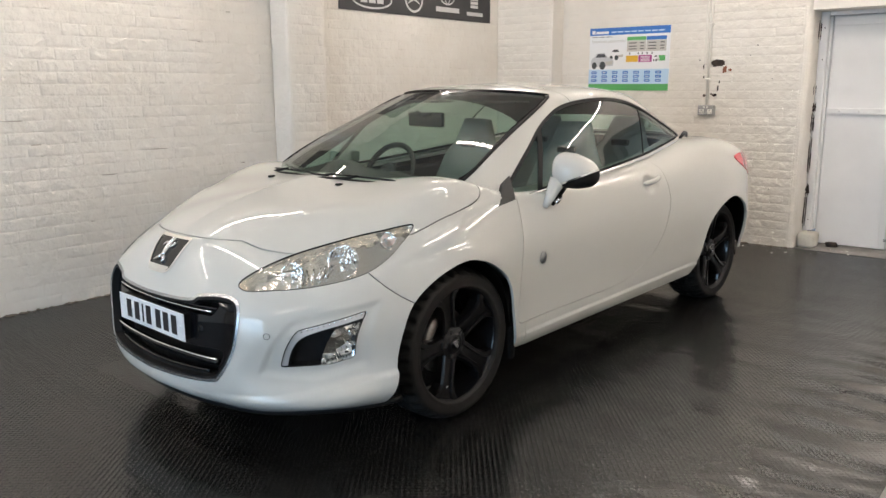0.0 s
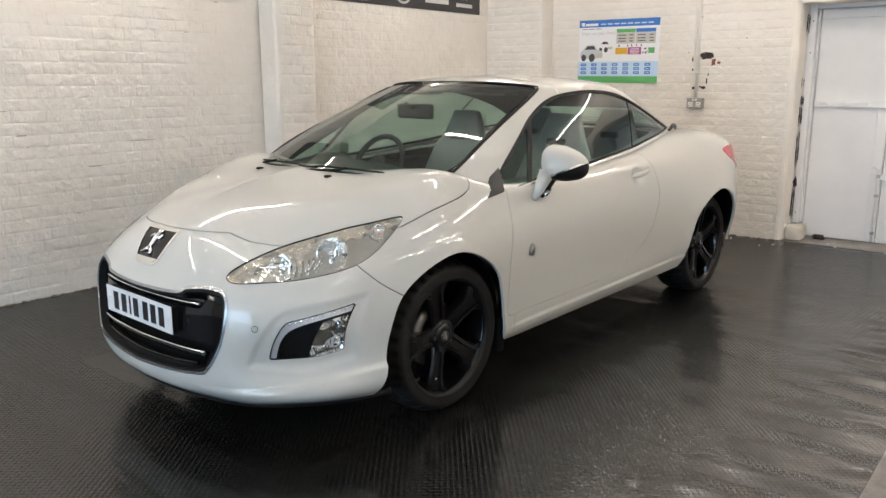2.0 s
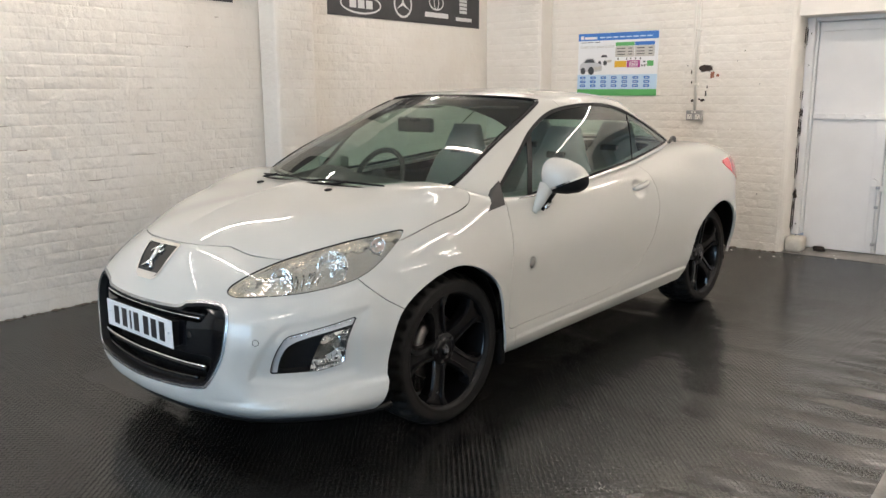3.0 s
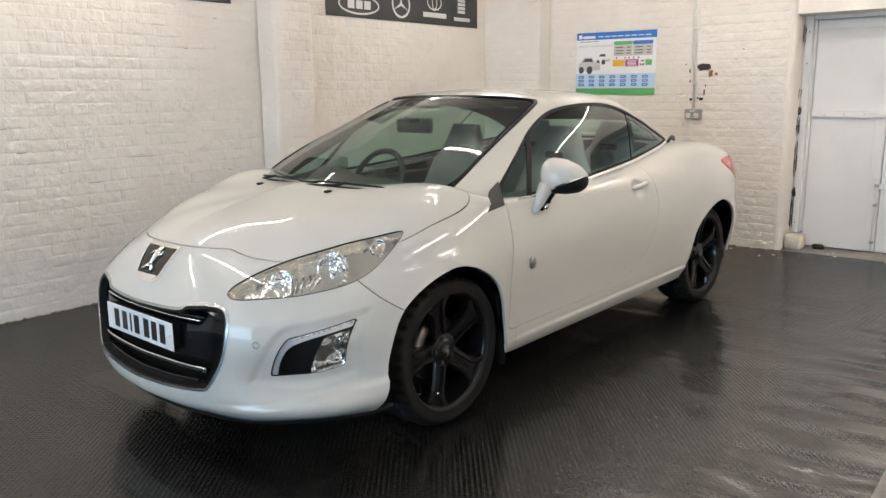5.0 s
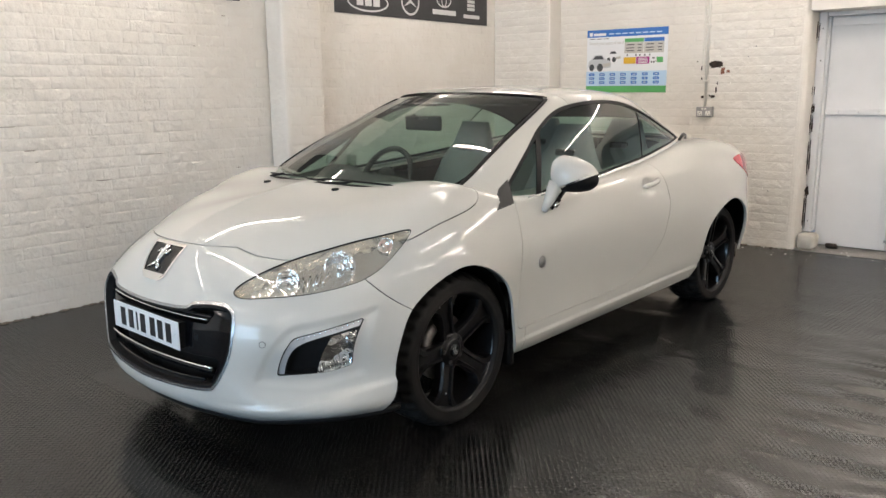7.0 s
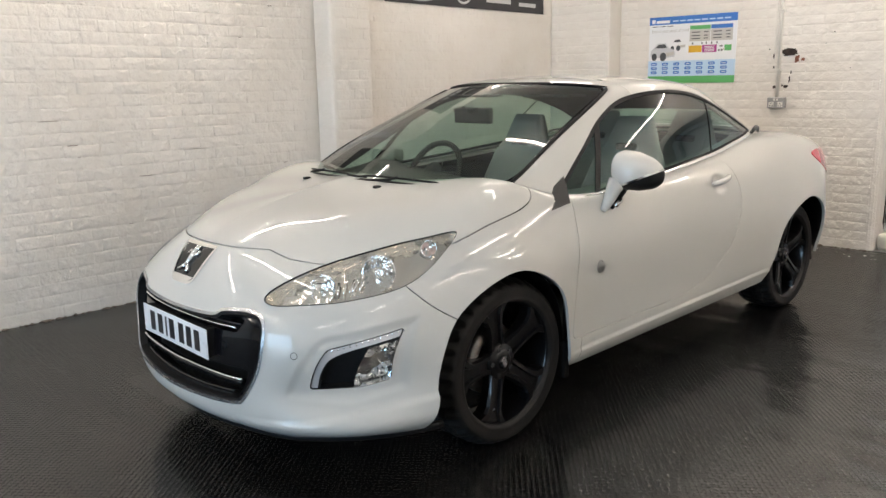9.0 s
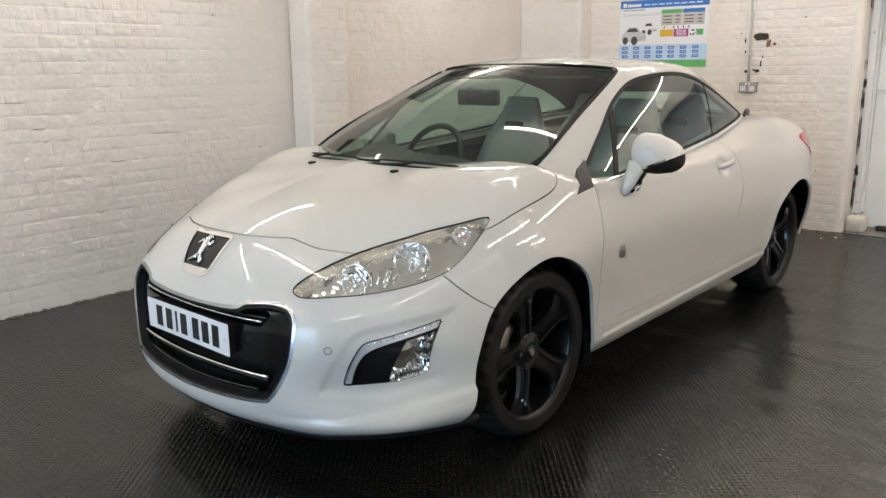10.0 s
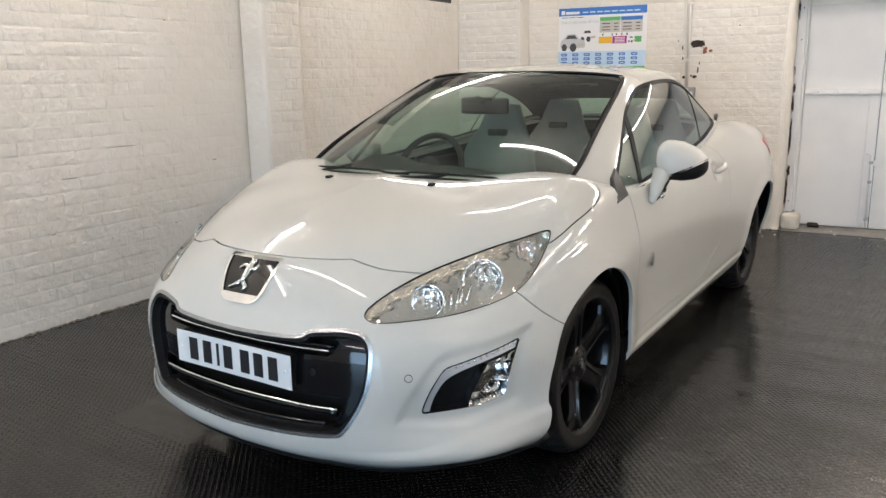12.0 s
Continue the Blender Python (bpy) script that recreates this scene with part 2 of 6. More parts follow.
def tube(points, radius, sides=10, closed=False, radii=None, cap=True):
    """A round bar along a line of points."""
    bm = bmesh.new()
    pts = [Vector(p) for p in points]
    n = len(pts)
    rings = []
    side = None
    for i, p in enumerate(pts):
        a = pts[(i - 1) % n] if closed or i else p
        b = pts[(i + 1) % n] if closed or i < n - 1 else p
        d = (b - a).normalized()
        if side is None:
            side = d.orthogonal().normalized()
        side = (side - d * side.dot(d)).normalized()
        up = d.cross(side)
        r = radii[i] if radii else radius
        rings.append([bm.verts.new(p + r * (math.cos(t) * side + math.sin(t) * up))
                      for t in (2 * math.pi * k / sides for k in range(sides))])
    for i in range(n if closed else n - 1):
        A, B = rings[i], rings[(i + 1) % n]
        for k in range(sides):
            bm.faces.new((A[k], A[(k + 1) % sides], B[(k + 1) % sides], B[k]))
    if cap and not closed:
        bm.faces.new(list(reversed(rings[0])))
        bm.faces.new(rings[-1])
    return bm


def lathe(profile, sides=48, axis="y", centre=(0, 0, 0), close=False):
    """A turned form: profile of (radius, offset along the axis)."""
    bm = bmesh.new()
    c = Vector(centre)
    rings = []
    for r, o in profile:
        ring = []
        for k in range(sides):
            t = 2 * math.pi * k / sides
            p = Vector((r * math.cos(t), o, r * math.sin(t))) if axis == "y" else (
                Vector((r * math.cos(t), r * math.sin(t), o)) if axis == "z" else Vector((o, r * math.cos(t), r * math.sin(t))))
            ring.append(bm.verts.new(c + p))
        rings.append(ring)
    m = len(rings)
    for i in range(m if close else m - 1):
        A, B = rings[i], rings[(i + 1) % m]
        for k in range(sides):
            bm.faces.new((A[k], A[(k + 1) % sides], B[(k + 1) % sides], B[k]))
    bmesh.ops.recalc_face_normals(bm, faces=bm.faces)
    return bm


def prism(outline, depth, bevel=0.0):
    """An outline in x, z pushed along +y by depth."""
    bm = bmesh.new()
    a = [bm.verts.new((x, 0, z)) for x, z in outline]
    f = bm.faces.new(a)
    r = bmesh.ops.extrude_face_region(bm, geom=[f])
    bmesh.ops.translate(bm, verts=[v for v in r["geom"] if isinstance(v, bmesh.types.BMVert)], vec=(0, depth, 0))
    bmesh.ops.recalc_face_normals(bm, faces=bm.faces)
    if bevel:
        bmesh.ops.bevel(bm, geom=[e for e in bm.edges], offset=bevel, segments=2, affect="EDGES", profile=0.5)
    return bm


def lettering(text, size, depth=0.001, bold=0.0):
    """Text as a mesh in the x, y plane, centred, with Blender's own font."""
    cu = bpy.data.curves.new("text", "FONT")
    cu.body, cu.size, cu.extrude, cu.offset = text, size, depth, bold
    cu.align_x, cu.align_y = "CENTER", "CENTER"
    ob = bpy.data.objects.new("text", cu)
    scene.collection.objects.link(ob)
    me = bpy.data.meshes.new_from_object(ob.evaluated_get(bpy.context.evaluated_depsgraph_get()))
    bpy.data.objects.remove(ob)
    bpy.data.curves.remove(cu)
    return me


# ---- the room ----
LEFT, BACK, RIGHT, FRONT, HIGH = -2.324, -4.58, 6.0, 7.5, 2.86


def setting(name, bm, mat, label, category="wall"):
    ob = part(name, bm, mat)
    tagged(ob, label, category, kind="structure")
    ob.matrix_world = ROOM
    return ob


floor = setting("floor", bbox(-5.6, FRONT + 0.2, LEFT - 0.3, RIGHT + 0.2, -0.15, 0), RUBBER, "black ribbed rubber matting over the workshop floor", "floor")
ceiling = setting("ceiling", bbox(-5.6, FRONT + 0.2, LEFT - 0.3, RIGHT + 0.2, HIGH, HIGH + 0.2), CEILING, "plain white boarded ceiling", "ceiling")
wall_left = setting("wall_left", bbox(BACK - 0.3, FRONT, LEFT - 0.3, LEFT, 0, HIGH), BRICK, "white painted brick wall with stained foot")
bm = bbox(BACK - 0.4, BACK, LEFT, 0.84, 0, HIGH)
bmesh.ops.bevel(bm, geom=[e for e in bm.edges if all(v.co.x > BACK - 0.01 and v.co.y > 0.8 for v in e.verts)], offset=0.07, segments=5, affect="EDGES", profile=0.5)
wall_back = setting("wall_back", bm, BRICK, "cream painted brick wall with chipped patches")
wall_lintel = setting("wall_lintel", bbox(BACK - 0.4, BACK, 0.84, 3.3, 2.0, HIGH), PLASTER, "white painted wall over the door opening")
wall_right_back = setting("wall_back_far", bbox(BACK - 0.4, BACK, 3.3, RIGHT, 0, HIGH), PLASTER, "white painted wall beside the door opening")
wall_right = setting("wall_right", bbox(BACK - 0.4, FRONT, RIGHT, RIGHT + 0.2, 0, HIGH), PLASTER, "plain white painted wall")
wall_front = setting("wall_front", bbox(FRONT, FRONT + 0.2, LEFT, 0.0, 0, HIGH), PLASTER, "plain white wall beside the vehicle entrance")
wall_front_b = setting("wall_front_far", bbox(FRONT, FRONT + 0.2, 3.0, RIGHT, 0, HIGH), PLASTER, "plain white wall beside the vehicle entrance")
wall_front_top = setting("wall_front_top", bbox(FRONT, FRONT + 0.2, 0.0, 3.0, 2.5, HIGH), PLASTER, "plain white wall over the vehicle entrance")
pier_left = setting("wall_pier", bbox(-1.90, -1.50, LEFT, -2.11, 0, HIGH, bevel=0.03, seg=3), BRICK, "white painted brick pier with rounded corners")
wall_inner = setting("wall_inner", bbox(BACK, -1.90, LEFT, -2.21, 0, HIGH), BRICK, "white painted brick wall under the banner")
pier_back = setting("wall_corner_pier", bbox(BACK, -4.37, -2.21, -1.53, 0, HIGH, bevel=0.016, seg=3), BRICK, "cream painted brick corner pier with rounded edge")


def daylight(name, x, y, z, sx, sy, power, rot):
    d = bpy.data.lights.new(name, "AREA")
    d.shape, d.size, d.size_y, d.energy, d.color = "RECTANGLE", sx, sy, power, (0.47, 0.72, 1.0)
    ob = new(name, d)
    ob.matrix_world = ROOM @ pose(x, y, z, *rot)
    return ob


daylight("entrance_daylight", FRONT + 0.1, 1.5, 1.25, 2.4, 2.9, DAY, (0, 90, 0))


def tube_light(x, y, along=True):
    e = empty("tube_light", "white fluorescent batten with a single bare tube", "light", "ceiling tube lights")
    e.matrix_world = ROOM @ pose(x, y, HIGH, 0, 0, 0 if along else 90)
    part("body", bbox(-0.76, 0.76, -0.035, 0.035, -0.055, -0.001, bevel=0.008), DOORWHITE, e)
    for s in (-1, 1):
        part("end_cap", bbox(s * 0.755 - 0.012, s * 0.755 + 0.012, -0.02, 0.02, -0.115, -0.05, bevel=0.005), DOORWHITE, e)
    part("tube", tube([(-0.745, 0, -0.09), (0.745, 0, -0.09)], 0.019, 12), LAMP, e, smooth=True)


# first four placed from reflected streaks; most others unseen, added as fill light
for lx, ly, along in ((-0.05, -1.85, True), (-2.95, -1.43, False), (-1.1, 0.55, False), (-4.22, 2.2, False), (2.2, -1.85, True), (4.6, -1.85, True),
                      (1.3, -0.5, False), (3.4, -0.3, False), (5.6, 0.5, False), (-1.2, 2.9, True), (1.3, 2.9, True), (3.8, 2.9, True),
                      (6.2, 2.9, True), (-3.2, 4.4, True), (-0.4, 4.6, True), (2.4, 4.6, True), (-3.3, 0.6, False), (-2.3, 3.9, True), (-3.4, 3.3, True)):
    tube_light(lx, ly, along)


# ---- smooth skins ----
def bspline(ctrl, ts):
    """Cubic B-spline through an open row of control points, clamped by mirrored ends."""
    c = np.asarray(ctrl, float)
    c = np.concatenate([[2 * c[0] - c[1]], c, [2 * c[-1] - c[-2]]])
    i = np.clip(ts.astype(int), 0, len(c) - 4)
    f = (ts - i).reshape(-1, *([1] * (c.ndim - 1)))
    w = ((1 - f) ** 3 / 6, (3 * f ** 3 - 6 * f ** 2 + 4) / 6, (-3 * f ** 3 + 3 * f ** 2 + 3 * f + 1) / 6, f ** 3 / 6)
    return sum(w[k] * c[i + k] for k in range(4))


def through_knots(ctrl, rounds=2):
    """Control points whose B-spline runs close by the given knots."""
    p = np.asarray(ctrl, float)
    q = p.copy()
    for _ in range(rounds):
        q = q + (p - bspline(q, np.arange(len(p), dtype=float)))
    return q


def skin(rails, nu, nv):
    """A grid of places lofted over rails; each rail is a row of (x, y, z)."""
    r = np.array(rails, float)
    cu = np.stack([through_knots(row) for row in r])
    K = r.shape[1]
    tu = np.linspace(0, K - 1, nu)
    dense = np.stack([bspline(row, tu) for row in cu])
    cv = through_knots(dense)
    tv = np.linspace(0, len(rails) - 1, nv)
    return bspline(cv, tv), tu, tv


class Sheet:
    """A triangle sheet that can be cut along level lines."""

    def __init__(self, co, no, tri, par):
        self.co, self.no, self.tri, self.par = co, no, tri, par

    def cut(self, fn):
        """Splits the sheet where fn is nought: the part with fn < 0, the part with fn >= 0."""
        f = fn(self)
        f = np.where(np.abs(f) < 1e-5, 1e-5, f)
        tri = self.tri
        s = f[tri] > 0
        n = s.sum(1)
        inside, outside = [tri[n == 0]], [tri[n == 3]]
        co, no, par = [self.co], [self.no], [self.par]
        made, extra_co, extra_no, extra_par = {}, [], [], []
        base = len(self.co)

        def mid(a, b):
            key = (a, b) if a < b else (b, a)
            if key not in made:
                t = f[a] / (f[a] - f[b])
                made[key] = base + len(extra_co)
                extra_co.append(self.co[a] + t * (self.co[b] - self.co[a]))
                extra_no.append(self.no[a] + t * (self.no[b] - self.no[a]))
                extra_par.append(self.par[a] + t * (self.par[b] - self.par[a]))
            return made[key]
        ins, outs = [], []
        for t3, s3 in zip(tri[(n == 1) | (n == 2)], s[(n == 1) | (n == 2)]):
            odd = s3.sum() == 1
            k = int(np.argmax(s3 == odd))
            a, b, c = (int(t3[(k + j) % 3]) for j in range(3))
            ab, ac = mid(a, b), mid(a, c)
            one, two = [(a, ab, ac)], [(ab, b, c), (ab, c, ac)]
            (outs if odd else ins).extend(one)
            (ins if odd else outs).extend(two)
        if extra_co:
            co.append(np.array(extra_co)), no.append(np.array(extra_no)), par.append(np.array(extra_par))
        co, no, par = np.concatenate(co), np.concatenate(no), np.concatenate(par)
        inside.append(np.array(ins, int).reshape(-1, 3)), outside.append(np.array(outs, int).reshape(-1, 3))
        return (Sheet(co, no, np.concatenate(inside), par).tidy(), Sheet(co, no, np.concatenate(outside), par).tidy())

    def tidy(self):
        used, back = np.unique(self.tri, return_inverse=True)
        return Sheet(self.co[used], self.no[used], back.reshape(-1, 3), self.par[used])

    def moved(self, d):
        no = self.no / np.maximum(np.linalg.norm(self.no, axis=1, keepdims=True), 1e-9)
        return Sheet(self.co + d * no, self.no, self.tri, self.par)

    def mirrored(self):
        flip = np.array([1, -1, 1.0])
        return Sheet(self.co * flip, self.no * flip, self.tri[:, ::-1], self.par)

    def joined(self, other):
        return Sheet(np.concatenate([self.co, other.co]), np.concatenate([self.no, other.no]),
                     np.concatenate([self.tri, other.tri + len(self.co)]), np.concatenate([self.par, other.par]))

    def rim_edges(self, seam_y=True):
        e = np.concatenate([self.tri[:, [0, 1]], self.tri[:, [1, 2]], self.tri[:, [2, 0]]])
        key = np.sort(e, 1)
        _, first, count = np.unique(key, axis=0, return_index=True, return_counts=True)
        e = e[first[count == 1]]
        if seam_y:
            e = e[~((np.abs(self.co[e[:, 0], 1]) < 1e-4) & (np.abs(self.co[e[:, 1], 1]) < 1e-4))]
        return e

    def mesh(self, name, mat, rim=0.012, back=False):
        """A mesh with the skin's own smooth normals and a turned-in edge of depth rim."""
        no = self.no / np.maximum(np.linalg.norm(self.no, axis=1, keepdims=True), 1e-9)
        e = self.rim_edges() if rim else np.zeros((0, 2), int)
        lip = np.unique(e)
        inner = np.full(len(self.co), -1)
        inner[lip] = len(self.co) + np.arange(len(lip))
        co = np.concatenate([self.co, self.co[lip] - rim * no[lip]])
        quads = [(int(b), int(a), int(inner[a]), int(inner[b])) for a, b in e]
        me = bpy.data.meshes.new(name)
        me.from_pydata([tuple(p) for p in co], [], [tuple(int(i) for i in t) for t in self.tri] + quads)
        me.polygons.foreach_set("use_smooth", [True] * len(me.polygons))
        loops = np.empty(len(me.loops), int)
        me.loops.foreach_get("vertex_index", loops)
        full = np.concatenate([no, no[lip]])
        ln = full[loops]
        k = 3 * len(self.tri)
        for q, (a, b, c, d) in enumerate(quads):
            fn = np.cross(co[b] - co[a], co[d] - co[a])
            ln[k + 4 * q:k + 4 * q + 4] = fn / max(np.linalg.norm(fn), 1e-9)
        me.normals_split_custom_set([tuple(v) for v in ln])
        me.materials.append(mat)
        return me


def sheet_of(grid, tu, tv):
    """Grid (nv, nu, 3) to a Sheet with outward normals for the side y > 0."""
    nv, nu = grid.shape[:2]
    du = np.gradient(grid, axis=1)
    dv = np.gradient(grid, axis=0)
    no = np.cross(du, dv)
    idx = np.arange(nv * nu).reshape(nv, nu)
    a, b, c, d = idx[:-1, :-1].ravel(), idx[:-1, 1:].ravel(), idx[1:, 1:].ravel(), idx[1:, :-1].ravel()
    tri = np.concatenate([np.stack([a, c, d], 1), np.stack([a, b, c], 1)])
    no[:, 0, 1] = 0
    no[:, -1, 1] = 0
    no[-1, :, 1] = 0
    U, V = np.meshgrid(tu, tv)
    s = Sheet(grid.reshape(-1, 3).copy(), no.reshape(-1, 3), tri, np.stack([U.ravel(), V.ravel()], 1))
    return s


def spline(knots, n=12, closed=True):
    """A smooth line through a few knots (Catmull-Rom)."""
    p = np.array(knots, float)
    m = len(p)
    out = []
    for i in range(m if closed else m - 1):
        g = (lambda k: p[k % m]) if closed else (lambda k: p[min(max(k, 0), m - 1)])
        a, b, c, d = g(i - 1), g(i), g(i + 1), g(i + 2)
        for t in np.arange(n) / n:
            out.append(0.5 * (2 * b + (c - a) * t + (2 * a - 5 * b + 4 * c - d) * t * t + (3 * b - a - 3 * c + d) * t ** 3))
    if not closed:
        out.append(p[-1])
    return np.array(out)


def rounded(corners, r=0.02, n=6):
    """A straight-sided outline with its corners rounded off."""
    p = np.array(corners, float)
    out = []
    for i in range(len(p)):
        a, b, c = p[i - 1], p[i], p[(i + 1) % len(p)]
        la, lc = np.linalg.norm(a - b), np.linalg.norm(c - b)
        q = min(r, 0.45 * la, 0.45 * lc)
        s, e = b + (a - b) / la * q, b + (c - b) / lc * q
        for t in np.linspace(0, 1, n):
            out.append((1 - t) ** 2 * s + 2 * t * (1 - t) * b + t * t * e)
    return np.array(out)


def distance_to(line, pts, closed=True):
    """Distance of pts to an outline, below nought inside it (closed), or on the left of it (open)."""
    a = line if closed else line[:-1]
    b = np.roll(line, -1, axis=0) if closed else line[1:]
    best = np.full(len(pts), 1e9)
    side = np.zeros(len(pts))
    odd = np.zeros(len(pts), bool)
    for p, q in zip(a, b):
        d = q - p
        L = max(d @ d, 1e-12)
        t = np.clip(((pts - p) @ d) / L, 0, 1)
        v = pts - (p + t[:, None] * d)
        m = np.hypot(v[:, 0], v[:, 1])
        cr = d[0] * (pts[:, 1] - p[1]) - d[1] * (pts[:, 0] - p[0])
        near = m < best - 1e-9
        side = np.where(near, cr, side)
        best = np.minimum(best, m)
        if closed:
            hit = ((p[1] > pts[:, 1]) != (q[1] > pts[:, 1]))
            with np.errstate(divide="ignore", invalid="ignore"):
                xi = p[0] + (pts[:, 1] - p[1]) * d[0] / d[1] if d[1] else np.full(len(pts), 1e9)
            odd ^= hit & (pts[:, 0] < xi)
    return np.where(odd, -best, best) if closed else np.where(side > 0, -best, best)


def in_side(line, grow=0.0, closed=True, keep=None):
    """A cut by an outline seen from the side, in x and z."""
    def fn(s):
        d = distance_to(line, s.co[:, [0, 2]], closed) - grow
        return d if keep is None else np.where(keep(s.co), d, np.abs(d) + 0.05)
    return fn


def in_skin(line, grow=0.0, closed=True):
    """A cut by an outline laid on the skin: way round the car in metres, and height."""
    return lambda s: distance_to(line, wrapped(s.par, s.co), closed) - grow


# ---- the car: pearl white two-door coupe-cabriolet, x to its nose, y to its left ----
car = empty("car", "pearl white two-door hardtop convertible parked on black matting", "car")

RAILS = [
    # lower lip
    [(0.905, 0, 0.195), (0.885, 0.25, 0.195), (0.815, 0.47, 0.197), (0.705, 0.63, 0.202), (0.555, 0.755, 0.205), (0.33, 0.832, 0.208), (0.0, 0.83, 0.22), (-0.36, 0.815, 0.215),
     (-1.0, 0.815, 0.226), (-1.7, 0.82, 0.238), (-2.2, 0.825, 0.25), (-2.6, 0.83, 0.28), (-2.95, 0.81, 0.29), (-3.24, 0.66, 0.30), (-3.38, 0.36, 0.30), (-3.41, 0, 0.30)],
    # chin
    [(0.958, 0, 0.245), (0.938, 0.25, 0.245), (0.872, 0.478, 0.250), (0.762, 0.654, 0.252), (0.602, 0.790, 0.256), (0.33, 0.866, 0.27), (0.0, 0.87, 0.285), (-0.36, 0.852, 0.28),
     (-1.0, 0.854, 0.296), (-1.7, 0.857, 0.318), (-2.2, 0.868, 0.345), (-2.6, 0.876, 0.35), (-2.95, 0.825, 0.36), (-3.22, 0.66, 0.37), (-3.40, 0.37, 0.37), (-3.44, 0, 0.37)],
    [(0.962, 0, 0.35), (0.945, 0.25, 0.35), (0.893, 0.465, 0.348), (0.762, 0.605, 0.345), (0.582, 0.750, 0.350), (0.33, 0.862, 0.372), (0.0, 0.882, 0.39), (-0.36, 0.856, 0.39),
     (-1.0, 0.858, 0.40), (-1.7, 0.868, 0.42), (-2.2, 0.886, 0.43), (-2.6, 0.894, 0.44), (-2.95, 0.845, 0.45), (-3.23, 0.67, 0.46), (-3.42, 0.37, 0.46), (-3.46, 0, 0.46)],
    [(0.958, 0, 0.46), (0.945, 0.25, 0.46), (0.885, 0.475, 0.462), (0.79, 0.62, 0.468), (0.605, 0.775, 0.475), (0.32, 0.866, 0.49), (0.0, 0.89, 0.505), (-0.36, 0.864, 0.50),
     (-1.0, 0.868, 0.51), (-1.7, 0.880, 0.53), (-2.2, 0.896, 0.545), (-2.6, 0.904, 0.555), (-2.95, 0.855, 0.56), (-3.23, 0.68, 0.56), (-3.42, 0.37, 0.56), (-3.46, 0, 0.56)],
    [(0.948, 0, 0.575), (0.93, 0.26, 0.575), (0.865, 0.49, 0.578), (0.745, 0.64, 0.582), (0.55, 0.785, 0.588), (0.29, 0.856, 0.60), (0.0, 0.892, 0.625), (-0.36, 0.872, 0.615),
     (-1.0, 0.876, 0.625), (-1.7, 0.886, 0.65), (-2.2, 0.900, 0.67), (-2.6, 0.906, 0.68), (-2.95, 0.855, 0.67), (-3.22, 0.68, 0.66), (-3.40, 0.37, 0.66), (-3.44, 0, 0.66)],
    [(0.893, 0, 0.68), (0.873, 0.26, 0.68), (0.795, 0.47, 0.684), (0.655, 0.635, 0.692), (0.455, 0.772, 0.707), (0.25, 0.836, 0.73), (0.0, 0.872, 0.75), (-0.36, 0.866, 0.74),
     (-1.0, 0.874, 0.75), (-1.7, 0.882, 0.775), (-2.2, 0.890, 0.80), (-2.6, 0.892, 0.81), (-2.97, 0.836, 0.79), (-3.22, 0.67, 0.78), (-3.37, 0.36, 0.78), (-3.41, 0, 0.78)],
    [(0.806, 0, 0.797), (0.786, 0.20, 0.796), (0.69, 0.395, 0.791), (0.535, 0.56, 0.806), (0.34, 0.70, 0.835), (0.18, 0.775, 0.852), (-0.03, 0.812, 0.872), (-0.36, 0.818, 0.872),
     (-1.0, 0.836, 0.885), (-1.7, 0.848, 0.905), (-2.2, 0.838, 0.930), (-2.6, 0.820, 0.944), (-2.98, 0.780, 0.958), (-3.19, 0.63, 0.935), (-3.32, 0.35, 0.925), (-3.33, 0, 0.925)],
    [(0.66, 0, 0.874), (0.63, 0.18, 0.874), (0.54, 0.34, 0.880), (0.40, 0.48, 0.909), (0.22, 0.61, 0.926), (0.05, 0.695, 0.960), (-0.14, 0.730, 0.972), (-0.42, 0.782, 0.918),
     (-1.05, 0.772, 0.932), (-1.7, 0.738, 0.982), (-2.2, 0.70, 1.036), (-2.6, 0.668, 1.036), (-2.88, 0.635, 1.040), (-3.05, 0.505, 1.018), (-3.19, 0.28, 1.015), (-3.23, 0, 1.015)],
    [(0.50, 0, 0.924), (0.47, 0.10, 0.924), (0.40, 0.20, 0.927), (0.29, 0.31, 0.943), (0.13, 0.43, 0.963), (-0.02, 0.52, 0.988), (-0.2, 0.59, 1.000), (-0.46, 0.60, 0.925),
     (-1.05, 0.55, 0.94), (-1.7, 0.52, 0.985), (-2.2, 0.48, 1.045), (-2.55, 0.44, 1.06), (-2.8, 0.40, 1.055), (-2.95, 0.32, 1.048), (-3.06, 0.17, 1.045), (-3.08, 0, 1.045)],
    [(0.40, 0, 0.948), (0.36, 0, 0.956), (0.28, 0, 0.970), (0.18, 0, 0.985), (0.05, 0, 0.998), (-0.08, 0, 1.0), (-0.25, 0, 0.985), (-0.5, 0, 0.94),
     (-1.1, 0, 0.945), (-1.7, 0, 1.01), (-2.15, 0, 1.06), (-2.5, 0, 1.065), (-2.7, 0, 1.06), (-2.82, 0, 1.052), (-2.92, 0, 1.046), (-2.95, 0, 1.044)],
]
NU, NV = 361, 181
grid, tu, tv = skin(RAILS, NU, NV)
grid[:, 0, 1] = 0
grid[:, -1, 1] = 0
grid[-1, :, 1] = 0
